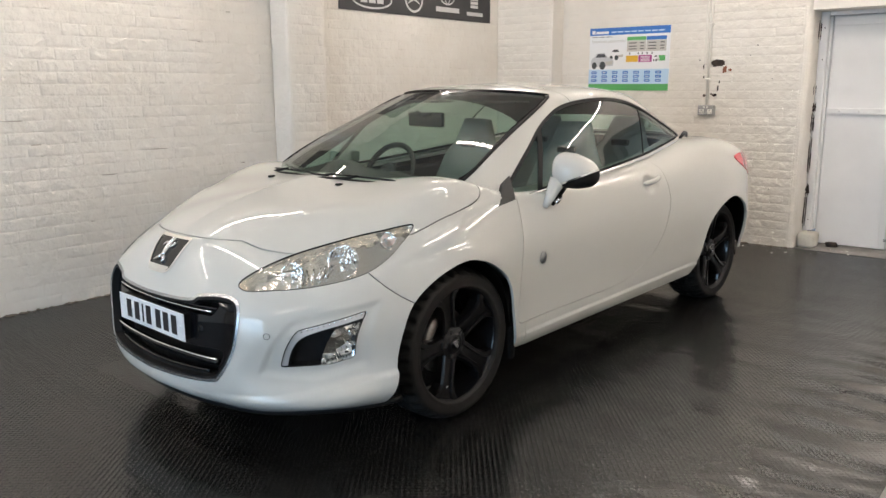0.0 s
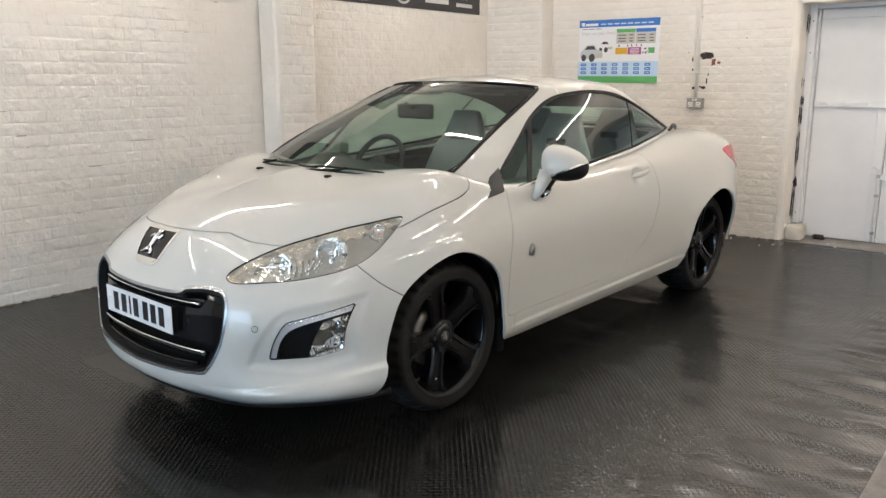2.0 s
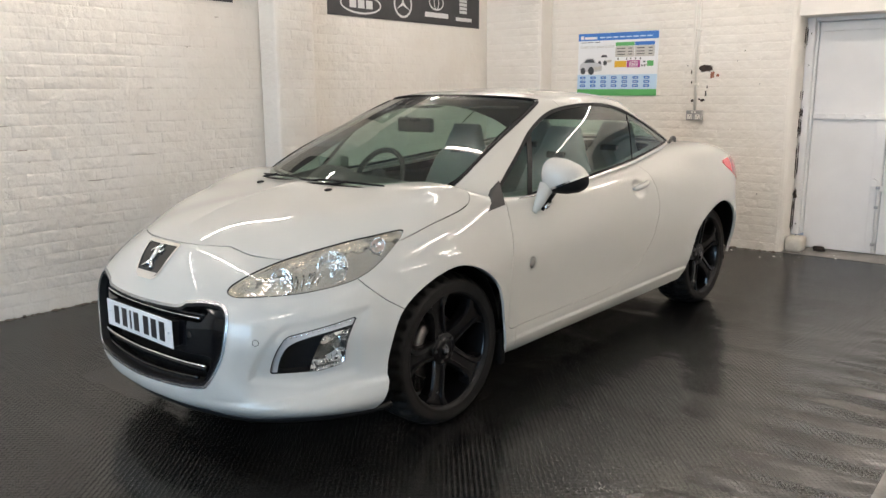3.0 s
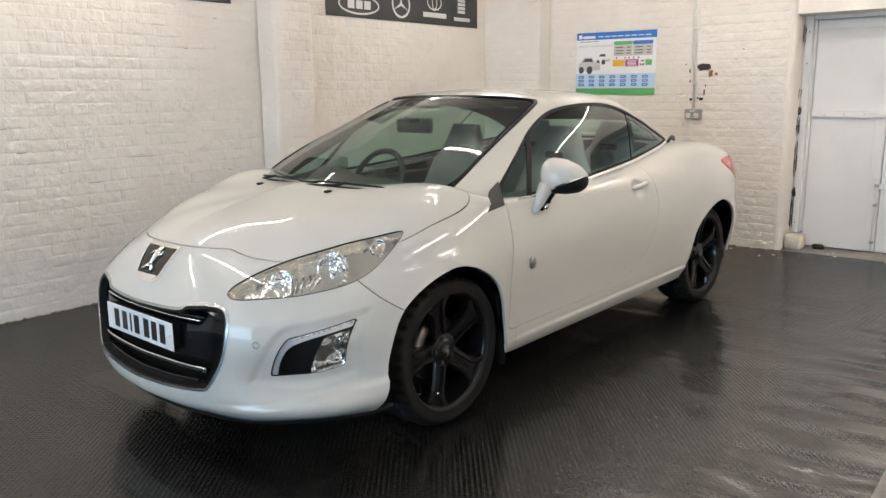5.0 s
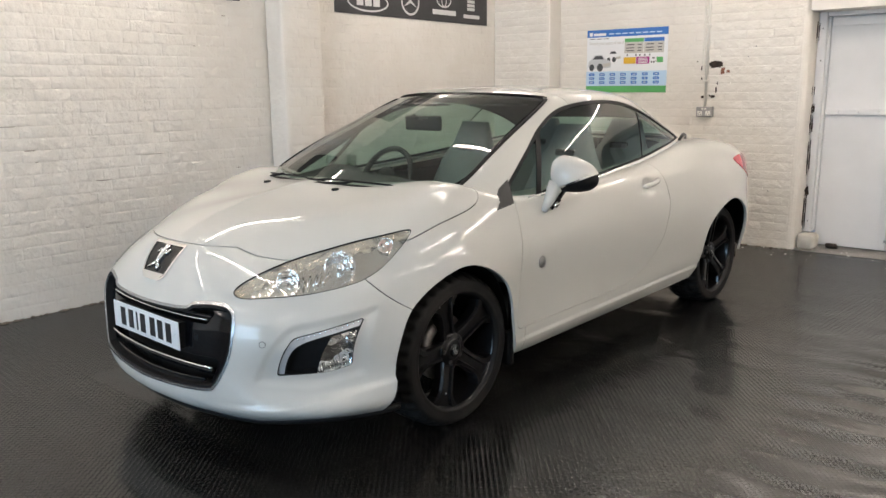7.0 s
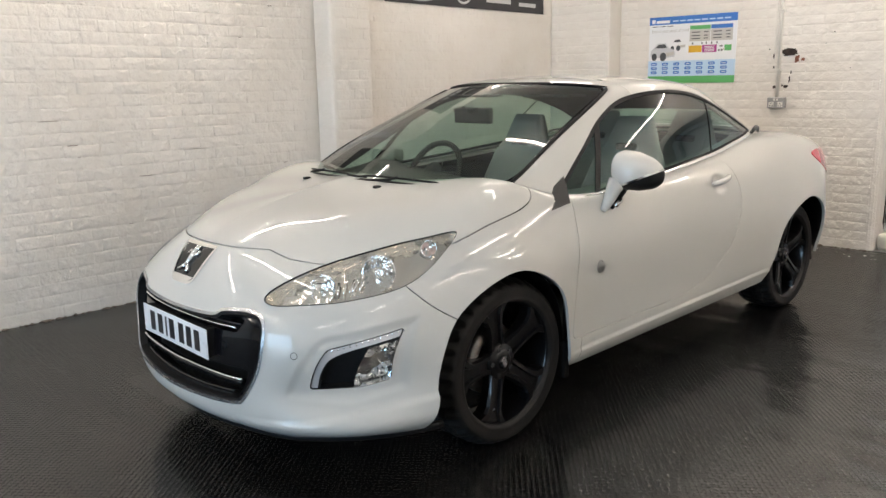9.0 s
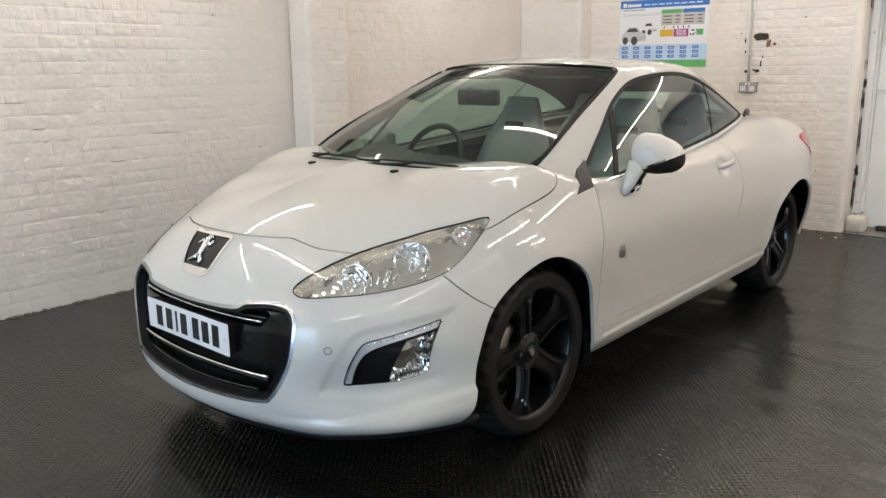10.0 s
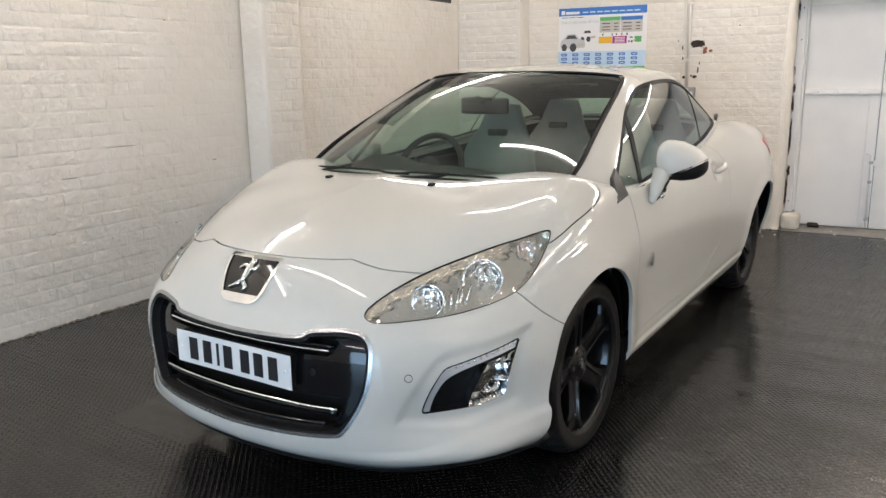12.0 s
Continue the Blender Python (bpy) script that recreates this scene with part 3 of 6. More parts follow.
# swelling round the wheel arches, dish behind the door handle
side = np.clip((grid[..., 1] - 0.70) / 0.08, 0, 1)
for hx, hr in ((0.02, 0.375), (-2.60, 0.385)):
    ring = np.hypot(grid[..., 0] - hx, grid[..., 2] - 0.318) - hr
    grid[..., 1] += 0.011 * side * np.exp(-(ring / 0.07) ** 2) * (grid[..., 2] > 0.2)
dish = ((grid[..., 0] + 1.545) / 0.055) ** 2 + ((grid[..., 2] - 0.868) / 0.042) ** 2
grid[..., 1] -= 0.020 * side * np.exp(-dish ** 2)
# way round the car along the waist, in metres
waist = grid[NV * 4 // 9]
WAY = np.concatenate([[0], np.cumsum(np.linalg.norm(np.diff(waist, axis=0), axis=1))])


def wrapped(par, co):
    return np.stack([np.interp(par[:, 0], tu, WAY), co[:, 2]], 1)


body = sheet_of(grid, tu, tv)


def on_skin(*places):
    """Places near the body, as way round the car and height."""
    out = []
    for p in places:
        i = np.argmin(((body.co - np.array(p)) ** 2).sum(1))
        out.append((float(np.interp(body.par[i, 0], tu, WAY)), p[2]))
    return np.array(out)


# sculpted recess round the fog lamp opening
fog_knots = on_skin((0.44, 0.83, 0.615), (0.73, 0.655, 0.568), (0.845, 0.575, 0.345), (0.64, 0.685, 0.322), (0.49, 0.80, 0.36))
flat = np.stack([np.repeat(np.interp(tu, tu, WAY)[None, :], NV, 0), grid[..., 2]], -1).reshape(-1, 2)
sunk = np.clip((0.006 - distance_to(rounded(fog_knots, 0.03), flat)) / 0.034, 0, 1).reshape(NV, NU)
sunk = sunk * sunk * (3 - 2 * sunk) * 0.008 * (tv[:, None] < 5.2)
# flared lower lip with a crease above it, and a step along the sill
lip_line = on_skin((0.90, 0.44, 0.272), (0.80, 0.60, 0.275), (0.62, 0.75, 0.312), (0.36, 0.85, 0.345))
crease = np.interp(WAY, lip_line[:, 0], lip_line[:, 1])[None, :] - grid[..., 2]
flare = np.clip(crease / 0.030, 0, 1)
reach = np.clip((WAY - lip_line[0, 0] + 0.10) / 0.2, 0, 1) * np.clip((lip_line[-1, 0] + 0.25 - WAY) / 0.1, 0, 1)
sunk = sunk - 0.010 * flare * flare * (3 - 2 * flare) * reach[None, :]
step = np.clip((0.286 - 0.022 * (grid[..., 0] + 0.3) - grid[..., 2]) / 0.012, 0, 1)
sunk = sunk - 0.010 * step * side * np.clip((-0.34 - grid[..., 0]) / 0.12, 0, 1) * np.clip((grid[..., 0] + 2.4) / 0.3, 0, 1)
sunk = sunk[..., None]
unit = body.no / np.maximum(np.linalg.norm(body.no, axis=1, keepdims=True), 1e-9)
grid = grid - sunk * unit.reshape(NV, NU, 3)
body = sheet_of(grid, tu, tv)

HUB_F, HUB_R, HUB_Z = 0.0, -2.605, 0.318
arch_f = spline([(HUB_F + 0.385, 0.05), (HUB_F + 0.402, 0.318), (HUB_F + 0.315, 0.575), (HUB_F + 0.02, 0.700), (HUB_F - 0.25, 0.575), (HUB_F - 0.335, 0.318), (HUB_F - 0.325, 0.05)], 10)
arch_r = spline([(HUB_R + 0.45, 0.05), (HUB_R + 0.43, 0.318), (HUB_R + 0.335, 0.575), (HUB_R + 0.04, 0.698), (HUB_R - 0.25, 0.575), (HUB_R - 0.34, 0.318), (HUB_R - 0.34, 0.05)], 10)
grille_line = on_skin((0.95, 0, 0.605), (0.94, 0.26, 0.612), (0.915, 0.31, 0.632), (0.89, 0.42, 0.642), (0.865, 0.485, 0.625), (0.855, 0.505, 0.56), (0.88, 0.487, 0.44), (0.915, 0.435, 0.335), (0.94, 0.36, 0.305), (0.96, 0, 0.288))
gl = spline(np.concatenate([grille_line, (grille_line * (-1, 1))[-2:0:-1]]), 8)
fog_line = rounded(on_skin((0.496, 0.81, 0.578), (0.72, 0.662, 0.525), (0.785, 0.629, 0.375), (0.611, 0.707, 0.378), (0.545, 0.775, 0.40)), 0.016)
lamp_knots = on_skin((0.803, 0.45, 0.692), (0.665, 0.545, 0.768), (0.50, 0.65, 0.815), (0.36, 0.72, 0.842), (0.228, 0.785, 0.857), (0.33, 0.80, 0.782), (0.455, 0.772, 0.708), (0.60, 0.67, 0.672), (0.72, 0.56, 0.66), (0.796, 0.473, 0.658))
lamp_line = spline(lamp_knots, 8)
GAP = 0.0015

cockpit = spline([(-0.03, -0.35), (0.02, 0.0), (-0.03, 0.35), (-0.13, 0.52), (-0.27, 0.62), (-0.6, 0.665), (-1.2, 0.655), (-1.8, 0.615), (-2.3, 0.52), (-2.5, 0.35), (-2.55, 0.0), (-2.5, -0.40), (-1.2, -0.655)], 8)
well, shell = body.cut(lambda s: np.where(s.co[:, 2] > 0.86, distance_to(cockpit, s.co[:, :2]), 1.0))
holes, shell = shell.cut(in_side(arch_f, keep=lambda c: c[:, 1] > 0.55))
holes2, shell = shell.cut(in_side(arch_r, keep=lambda c: c[:, 1] > 0.55))
grille_skin, shell = shell.cut(in_skin(gl))
fog_skin, shell = shell.cut(in_skin(fog_line))
lamp_skin, shell = shell.cut(in_skin(lamp_line))


def by_plan(line, grow=0.0):
    return lambda s: distance_to(line, s.co[:, [0, 1]], False) - grow


def split(s, fn):
    """Two panels with a shut line between them."""
    a, b = s.cut(lambda q: fn(q) + GAP)
    _, b = b.cut(lambda q: fn(q) - GAP)
    return a, b


# panels: nose and bumper, bonnet, wing, door, sill, rear quarter, boot lid
nose_line = spline(on_skin((0.80, -0.02, 0.79), (0.745, 0.2, 0.815), (0.70, 0.36, 0.80), (0.672, 0.436, 0.782), (0.62, 0.49, 0.775), (0.55, 0.56, 0.79)), 8, False)
WINGX = on_skin((0.462, 0.77, 0.706), (0.289, 0.853, 0.564))
front, rest = split(shell, lambda s: np.where(s.par[:, 0] < 5.6, np.maximum(
    distance_to(np.array([[-1, 0.81], [0.42, 0.81], [0.52, 0.785], [0.60, 0.775], [0.85, 0.76], WINGX[0], WINGX[1], WINGX[1] + (0.04, -0.05), [1.35, 0.1]]), wrapped(s.par, s.co), False) * -1, -9), 1.0))
bonnet_edge = np.array([(0.62, 0.62), (0.30, 0.755), (0.20, 0.785), (0.05, 0.797), (-0.05, 0.797), (-0.13, 0.790), (-0.185, 0.775), (-0.215, 0.745), (-0.225, 0.69), (-0.23, 0.5)])
bonnet, rest = split(rest, lambda s: np.maximum(np.maximum(distance_to(spline(bonnet_edge, 6, False), s.co[:, :2], False), 0.72 - s.co[:, 2]), -0.45 - s.co[:, 0]))
door_line = rounded([(-0.405, 0.90), (-0.365, 0.62), (-0.345, 0.335), (-1.15, 0.350), (-1.35, 0.368), (-1.50, 0.42), (-1.62, 0.49), (-1.70, 0.58), (-1.755, 0.74), (-1.72, 0.90), (-1.63, 1.2), (-0.42, 1.2)], 0.05)
door, rest = split(rest, in_side(door_line, keep=lambda c: c[:, 1] > 0.5))
wing, rest = split(rest, lambda s: -(s.co[:, 0] + 0.42))
boot, quarter = split(rest, lambda s: np.maximum(np.maximum(s.co[:, 0] + 2.50, 0.955 - s.co[:, 2]), s.co[:, 1] - 0.66))


def panel(name, s, mat, parent, label="", rim=0.014, both=False):
    """The left panel and its mirror image, or one panel right across the car."""
    if both:
        return [part(name, s.joined(s.mirrored()).mesh(name, mat, rim), None, parent, label)]
    return [part(name, q.mesh(name, mat, rim), None, parent, label) for q in (s, s.mirrored())]


bumper_ob = panel("front_bumper", front, PAINT, car, both=True)[0]
bonnet_ob = panel("bonnet", bonnet, PAINT, car, both=True)[0]
wings = panel("front_wing", wing, PAINT, car)
doors = panel("door", door, PAINT, car)
quarters = panel("rear_quarter", quarter, PAINT, car)
boot_ob = panel("boot_lid", boot, PAINT, car, both=True)[0]
liner = shell.moved(-0.013)
part("inner_shell", liner.joined(liner.mirrored()).mesh("inner_shell", BLACK, 0), None, car, "black inner shell")


def skin_point(way, z, off=0.0):
    """The place on the body at that way round it and height, pushed out by off."""
    sgn = -1 if way < 0 else 1
    u = np.interp(abs(way), WAY, np.arange(NU))
    i = min(int(u), NU - 2)
    f = u - i
    col = grid[:, i] * (1 - f) + grid[:, i + 1] * f
    k = int(np.argmax(col[:, 2] >= z)) or 1
    g = (z - col[k - 1, 2]) / max(col[k, 2] - col[k - 1, 2], 1e-6)
    p = col[k - 1] * (1 - g) + col[k] * g
    nxt = grid[:, min(i + 2, NU - 1)]
    n = np.cross(nxt[k] - col[k], col[k] - col[k - 1])
    n = n / max(np.linalg.norm(n), 1e-9)
    if n @ (p - np.array([min(p[0], 0.3), 0, 0.4])) < 0:
        n = -n
    p = p + off * n
    return Vector((p[0], sgn * p[1], p[2])), Vector((n[0], sgn * n[1], n[2]))


def side_both(name, s, mat, parents, label="", rim=0.004):
    out = []
    for q, par in zip((s, s.mirrored()), parents):
        out.append(part(name, q.mesh(name, mat, rim), None, par, label))
    return out


# ---- greenhouse: windscreen, pillars, side glass, folding roof ----
TOPRAILS = [
    [(0.15, 0, 0.955), (0.115, 0.28, 0.950), (0.02, 0.52, 0.925), (-0.09, 0.685, 0.872), (-0.22, 0.815, 0.842), (-0.8, 0.805, 0.862), (-1.4, 0.775, 0.912), (-2.0, 0.715, 0.985), (-2.50, 0.60, 1.025), (-2.74, 0.34, 1.03), (-2.80, 0, 1.03)],
    [(-0.10, 0, 1.085), (-0.138, 0.28, 1.082), (-0.226, 0.492, 1.073), (-0.315, 0.643, 1.050), (-0.50, 0.728, 1.00), (-0.92, 0.738, 1.02), (-1.43, 0.718, 1.055), (-1.99, 0.67, 1.09), (-2.43, 0.56, 1.10), (-2.63, 0.31, 1.105), (-2.68, 0, 1.105)],
    [(-0.43, 0, 1.225), (-0.470, 0.27, 1.222), (-0.550, 0.462, 1.212), (-0.635, 0.592, 1.193), (-0.79, 0.648, 1.16), (-1.06, 0.672, 1.182), (-1.46, 0.664, 1.21), (-1.93, 0.618, 1.20), (-2.29, 0.51, 1.187), (-2.48, 0.28, 1.19), (-2.52, 0, 1.19)],
    [(-0.80, 0, 1.352), (-0.838, 0.27, 1.35), (-0.905, 0.442, 1.340), (-0.965, 0.543, 1.327), (-1.07, 0.574, 1.305), (-1.25, 0.594, 1.318), (-1.50, 0.594, 1.328), (-1.83, 0.558, 1.308), (-2.09, 0.46, 1.292), (-2.25, 0.25, 1.292), (-2.29, 0, 1.292)],
    [(-1.02, 0, 1.400), (-1.03, 0.21, 1.398), (-1.07, 0.34, 1.390), (-1.13, 0.42, 1.379), (-1.20, 0.46, 1.375), (-1.33, 0.48, 1.380), (-1.51, 0.478, 1.384), (-1.74, 0.445, 1.374), (-1.91, 0.355, 1.366), (-2.01, 0.20, 1.366), (-2.04, 0, 1.366)],
    [(-1.28, 0, 1.416), (-1.29, 0, 1.416), (-1.31, 0, 1.417), (-1.34, 0, 1.418), (-1.38, 0, 1.419), (-1.44, 0, 1.42), (-1.52, 0, 1.42), (-1.60, 0, 1.418), (-1.67, 0, 1.415), (-1.71, 0, 1.412), (-1.73, 0, 1.411)],
]
grid2, tu2, tv2 = skin(TOPRAILS, 261, 121)
grid2[:, 0, 1] = 0
grid2[:, -1, 1] = 0
grid2[-1, :, 1] = 0
top = sheet_of(grid2, tu2, tv2)
# side light opening, seen from the side
dlo = rounded(np.concatenate([[(-0.240, 0.857)], spline([(-0.47, 0.995), (-0.66, 1.105), (-0.86, 1.222), (-1.09, 1.304), (-1.41, 1.332), (-1.74, 1.308), (-2.05, 1.232), (-2.26, 1.152)], 4, False), [(-2.42, 1.080), (-2.0, 1.035), (-1.7, 0.998), (-1.2, 0.952), (-0.7, 0.917)]]), 0.015, 3)
is_side = lambda c: (c[:, 1] > 0.35) & (c[:, 0] < -0.2)
opening, top_body = top.cut(in_side(dlo, 0.0, keep=is_side))
seal, side_glass = opening.cut(lambda s: -in_side(dlo, -0.016)(s))
screen_line = rounded([(-3.0, -1), (-3.0, 3.34), (0.0, 3.34), (1.6, 3.34), (3.10, 3.32), (3.14, 2.4), (3.14, 1.6), (3.10, 1.05), (2.98, 0.66), (2.65, 0.36), (1.9, 0.18), (1.2, 0.06), (0.0, -0.1), (-3, -0.1)], 0.25)
in_screen = lambda grow: (lambda s: distance_to(screen_line, s.par) - grow)
screen_all, top_body = top_body.cut(in_screen(0.0))
# one even curve over the whole pane
lay = lambda c: np.stack([np.ones(len(c)), c[:, 2], c[:, 2] ** 2, c[:, 1] ** 2, c[:, 1] ** 2 * c[:, 2], c[:, 1] ** 4], 1)
bow = np.linalg.lstsq(lay(screen_all.co), screen_all.co[:, 0], rcond=None)[0]
screen_all.co[:, 0] = lay(screen_all.co) @ bow
py, pz = screen_all.co[:, 1], screen_all.co[:, 2]
screen_all.no = np.stack([np.ones(len(py)), -(2 * bow[3] * py + 2 * bow[4] * py * pz + 4 * bow[5] * py ** 3), -(bow[1] + 2 * bow[2] * pz + bow[4] * py ** 2)], 1)
screen_glass, screen_band = screen_all.cut(in_screen(-0.10))
back_glass, top_body = top_body.cut(lambda s: np.maximum(8.5 - s.par[:, 0], np.maximum(0.9 - s.par[:, 1], s.par[:, 1] - 2.35)))
frame_body, roof_body = split(top_body, lambda s: -(s.co[:, 0] + 1.13 + 0.12 * np.clip(s.co[:, 1] - 0.45, 0, 1)))
roof_front, roof_rear = split(roof_body, lambda s: -(s.co[:, 0] + 1.98 - 0.25 * (s.co[:, 2] - 1.3)))
frame_ob = panel("windscreen_frame", frame_body, PAINT, car, both=True)[0]
roof_ob = panel("roof", roof_front, PAINT, car, both=True)[0]
rear_roof_ob = panel("rear_roof", roof_rear, PAINT, car, both=True)[0]
screen_ob = panel("windscreen", screen_glass.moved(-0.003), GLASS, car, "green-tinted windscreen glass", 0, both=True)[0]
part("black_band", screen_band.moved(-0.002).joined(screen_band.moved(-0.002).mirrored()).mesh("black_band", BANDM, 0.004), None, screen_ob, "gloss black glass edge band")


def on_grid2(u, v, off=0.0):
    """The place on the greenhouse skin at u along it and v up it."""
    i, j = u / 10 * 260, v / 5 * 120
    a, b = min(int(i), 259), min(int(j), 119)
    f, g = i - a, j - b
    q = grid2[b:b + 2, a:a + 2]
    p = (q[0, 0] * (1 - f) + q[0, 1] * f) * (1 - g) + (q[1, 0] * (1 - f) + q[1, 1] * f) * g
    n = np.cross(q[0, 1] - q[0, 0], q[1, 0] - q[0, 0])
    n = n / max(np.linalg.norm(n), 1e-9)
    return p + off * n * (1 if n[2] > 0 else -1)


for s in (1, -1):
    pts = [on_grid2(u, v, 0.001) * (1, s, 1) for u, v in spline([(2.95, 0.62), (3.06, 0.95), (3.11, 1.4), (3.12, 2.0), (3.12, 2.6), (3.11, 3.2)], 10, False)]
    part("windscreen_seal", tube([tuple(p) for p in pts], 0.0085, 8), BLACK, frame_ob, "black rubber windscreen seal", smooth=True)
pts = [on_grid2(abs(u), 3.335, 0.0) * (1, 1 if u >= 0 else -1, 1) for u in np.linspace(-3.08, 3.08, 49)]
part("header_seal", tube([tuple(p) for p in pts], 0.0045, 6), BLACK, frame_ob, smooth=True)
panel("rear_window", back_glass.moved(-0.003), SIDEGLASS, car, "", 0, both=True)
lining = roof_body.moved(-0.03)
part("headlining", lining.joined(lining.mirrored()).mesh("headlining", LINING, 0), None, car, "dark grey cloth headlining")
pillar_trim = frame_body.moved(-0.025)
part("pillar_trim", pillar_trim.joined(pillar_trim.mirrored()).mesh("pillar_trim", LINING, 0), None, car)
sail, side_glass = side_glass.cut(lambda s: distance_to(np.array([(-0.395, 0.80), (-0.375, 1.05)]), s.co[:, [0, 2]], False) * -1)
qbar_line = np.array([(-0.585, 0.86), (-0.625, 0.925), (-0.80, 1.17), (-0.86, 1.26)])
div_line = np.array([(-1.70, 0.97), (-1.715, 1.02), (-1.80, 1.18), (-1.90, 1.32)])
quarterlight, side_glass = side_glass.cut(lambda s: -distance_to(qbar_line, s.co[:, [0, 2]], False) + 0.014)
qbar, side_glass = side_glass.cut(lambda s: -distance_to(qbar_line, s.co[:, [0, 2]], False) - 0.014)
door_glass, rear_glass = side_glass.cut(lambda s: -distance_to(div_line, s.co[:, [0, 2]], False) + 0.003)
divider, rear_glass = rear_glass.cut(lambda s: -distance_to(div_line, s.co[:, [0, 2]], False) - 0.004)
side_both("window_seal", seal.moved(-0.002), BLACK, (car, car), "black rubber window seal")
for s_, d_ in zip((1, -1), doors):
    bm = bmesh.new()
    out = Vector((0.05, 0.86 * s_, 0.5)).normalized()
    ring = [Vector((x, y * s_, z)) for x, y, z in ((-0.268, 0.812, 0.880), (-0.318, 0.779, 0.924), (-0.372, 0.744, 0.964), (-0.452, 0.725, 0.994), (-0.425, 0.768, 0.945), (-0.392, 0.808, 0.896))]
    hi = [bm.verts.new(p + out * 0.007) for p in ring]
    lo = [bm.verts.new(p - out * 0.012) for p in ring]
    bm.faces.new(hi)
    for k in range(6):
        bm.faces.new((hi[k], lo[k], lo[(k + 1) % 6], hi[(k + 1) % 6]))
    bmesh.ops.recalc_face_normals(bm, faces=bm.faces)
    bmesh.ops.bevel(bm, geom=[e for e in bm.edges if all(v in hi for v in e.verts)], offset=0.003, segments=2, affect="EDGES")
    part("sail_panel", bm, SAILM, d_, "dark grey triangular sail panel")
side_both("sail_backing", sail.moved(-0.004), BLACK, doors, "", 0)
side_both("quarterlight", quarterlight.moved(-0.005), SIDEGLASS, doors, "", 0)
side_both("window_bar", qbar.moved(-0.001), BLACK, doors, "black upright window bar")
side_both("door_window", door_glass.moved(-0.006), SIDEGLASS, doors, "", 0)
side_both("window_divider", divider.moved(-0.004), BLACK, (car, car))
side_both("quarter_window", rear_glass.moved(-0.006), SIDEGLASS, quarters, "", 0)


def on_top(x, z):
    """The place on the side of the greenhouse at x and z."""
    side_v = top.co[(top.co[:, 1] > 0.3)]
    d = (side_v[:, 0] - x) ** 2 + (side_v[:, 2] - z) ** 2
    k = np.argsort(d)[:4]
    w = 1 / (d[k] + 1e-7)
    return float((side_v[k, 1] * w).sum() / w.sum())


belt = [(x, z + 0.004) for x, z in zip(np.linspace(-0.40, -2.36, 26), np.interp(-np.linspace(-0.40, -2.36, 26), [0.36, 0.43, 0.7, 1.2, 1.7, 2.0, 2.36], [0.886, 0.894, 0.911, 0.946, 0.992, 1.030, 1.071]))]
for s in (1, -1):
    pts = [(x, s * (on_top(x, z) + 0.006), z) for x, z in belt]
    part("belt_strip", tube(pts, 0.011, 8), CHROME, car, "polished chrome waist strip", smooth=True)
    pts = [(-2.36, s * 0.628, 1.068), (-2.41, s * 0.615, 1.086), (-2.46, s * 0.603, 1.094), (-2.50, s * 0.594, 1.088), (-2.54, s * 0.582, 1.064)]
    part("hinge_cover", tube(pts, 0.02, 10, radii=[0.006, 0.012, 0.015, 0.013, 0.006]), SAILM, car, "dark grey roof hinge cover", smooth=True)



# ---- lamps ----
def bucket(name, s, depth, mat, parents, label=""):
    """The recess behind an opening in the body."""
    q = s.moved(-depth)
    return side_both(name, Sheet(q.co, q.no, q.tri, q.par), mat, parents, label, -depth)


def fluted(base, scale, strength, name):
    m = base.copy()
    m.name = name
    vec = place(m)
    w = node(m, "ShaderNodeTexWave", inputs={"Scale": scale, "Distortion": 1.5})
    link(m, vec, 0, w, "Vector")
    bump(m, w, 0, strength, 0.004)
    return m


FLUTED = fluted(REFLECTOR, 22.0, 0.9, "fluted lamp reflector")
FACETED = REFLECTOR.copy()
FACETED.name = "faceted lamp reflector"
_f = node(FACETED, "ShaderNodeTexVoronoi", inputs={"Scale": 20.0})
link(FACETED, place(FACETED), 0, _f, "Vector")
bump(FACETED, _f, "Distance", 0.55, 0.02)
HOUSING = material("faceted bright lamp housing", (0.85, 0.81, 0.74), 0.11, 0.78)
_v = node(HOUSING, "ShaderNodeTexVoronoi", inputs={"Scale": 34.0})
link(HOUSING, place(HOUSING), 0, _v, "Vector")
bump(HOUSING, _v, "Distance", 0.32, 0.012)
STRIP = material("frosted clear strip", (0.74, 0.75, 0.77), 0.18, 0.5, coat=1.0)
lamp_edge, lamp_lens = lamp_skin.cut(lambda s: -in_skin(lamp_line, -0.0022)(s))
headlights = bucket("headlight", lamp_skin, 0.042, HOUSING, (car, car), "clear headlight with bright reflectors")
side_both("lens", lamp_lens.moved(0.001), CLEAR, headlights, "clear lens", 0)
side_both("seal", lamp_edge.moved(0.001), BLACK, headlights, "", 0.006)


def bowl(centre, normal, r, depth, mat, parent, name="reflector", flat=0.0):
    prof = [(r * 1.05, 0.004), (r, 0.004), (r * 0.97, -0.002)] + [(r * 0.95 * math.cos(t), -depth * math.sin(t)) for t in np.linspace(0.15, 1.45, 10)]
    bm = lathe(prof, 32)
    q = Vector((0, 1, 0)).rotation_difference(Vector(normal))
    bmesh.ops.transform(bm, verts=bm.verts, matrix=Matrix.Translation(centre) @ q.to_matrix().to_4x4())
    return part(name, bm, mat, parent, smooth=True)


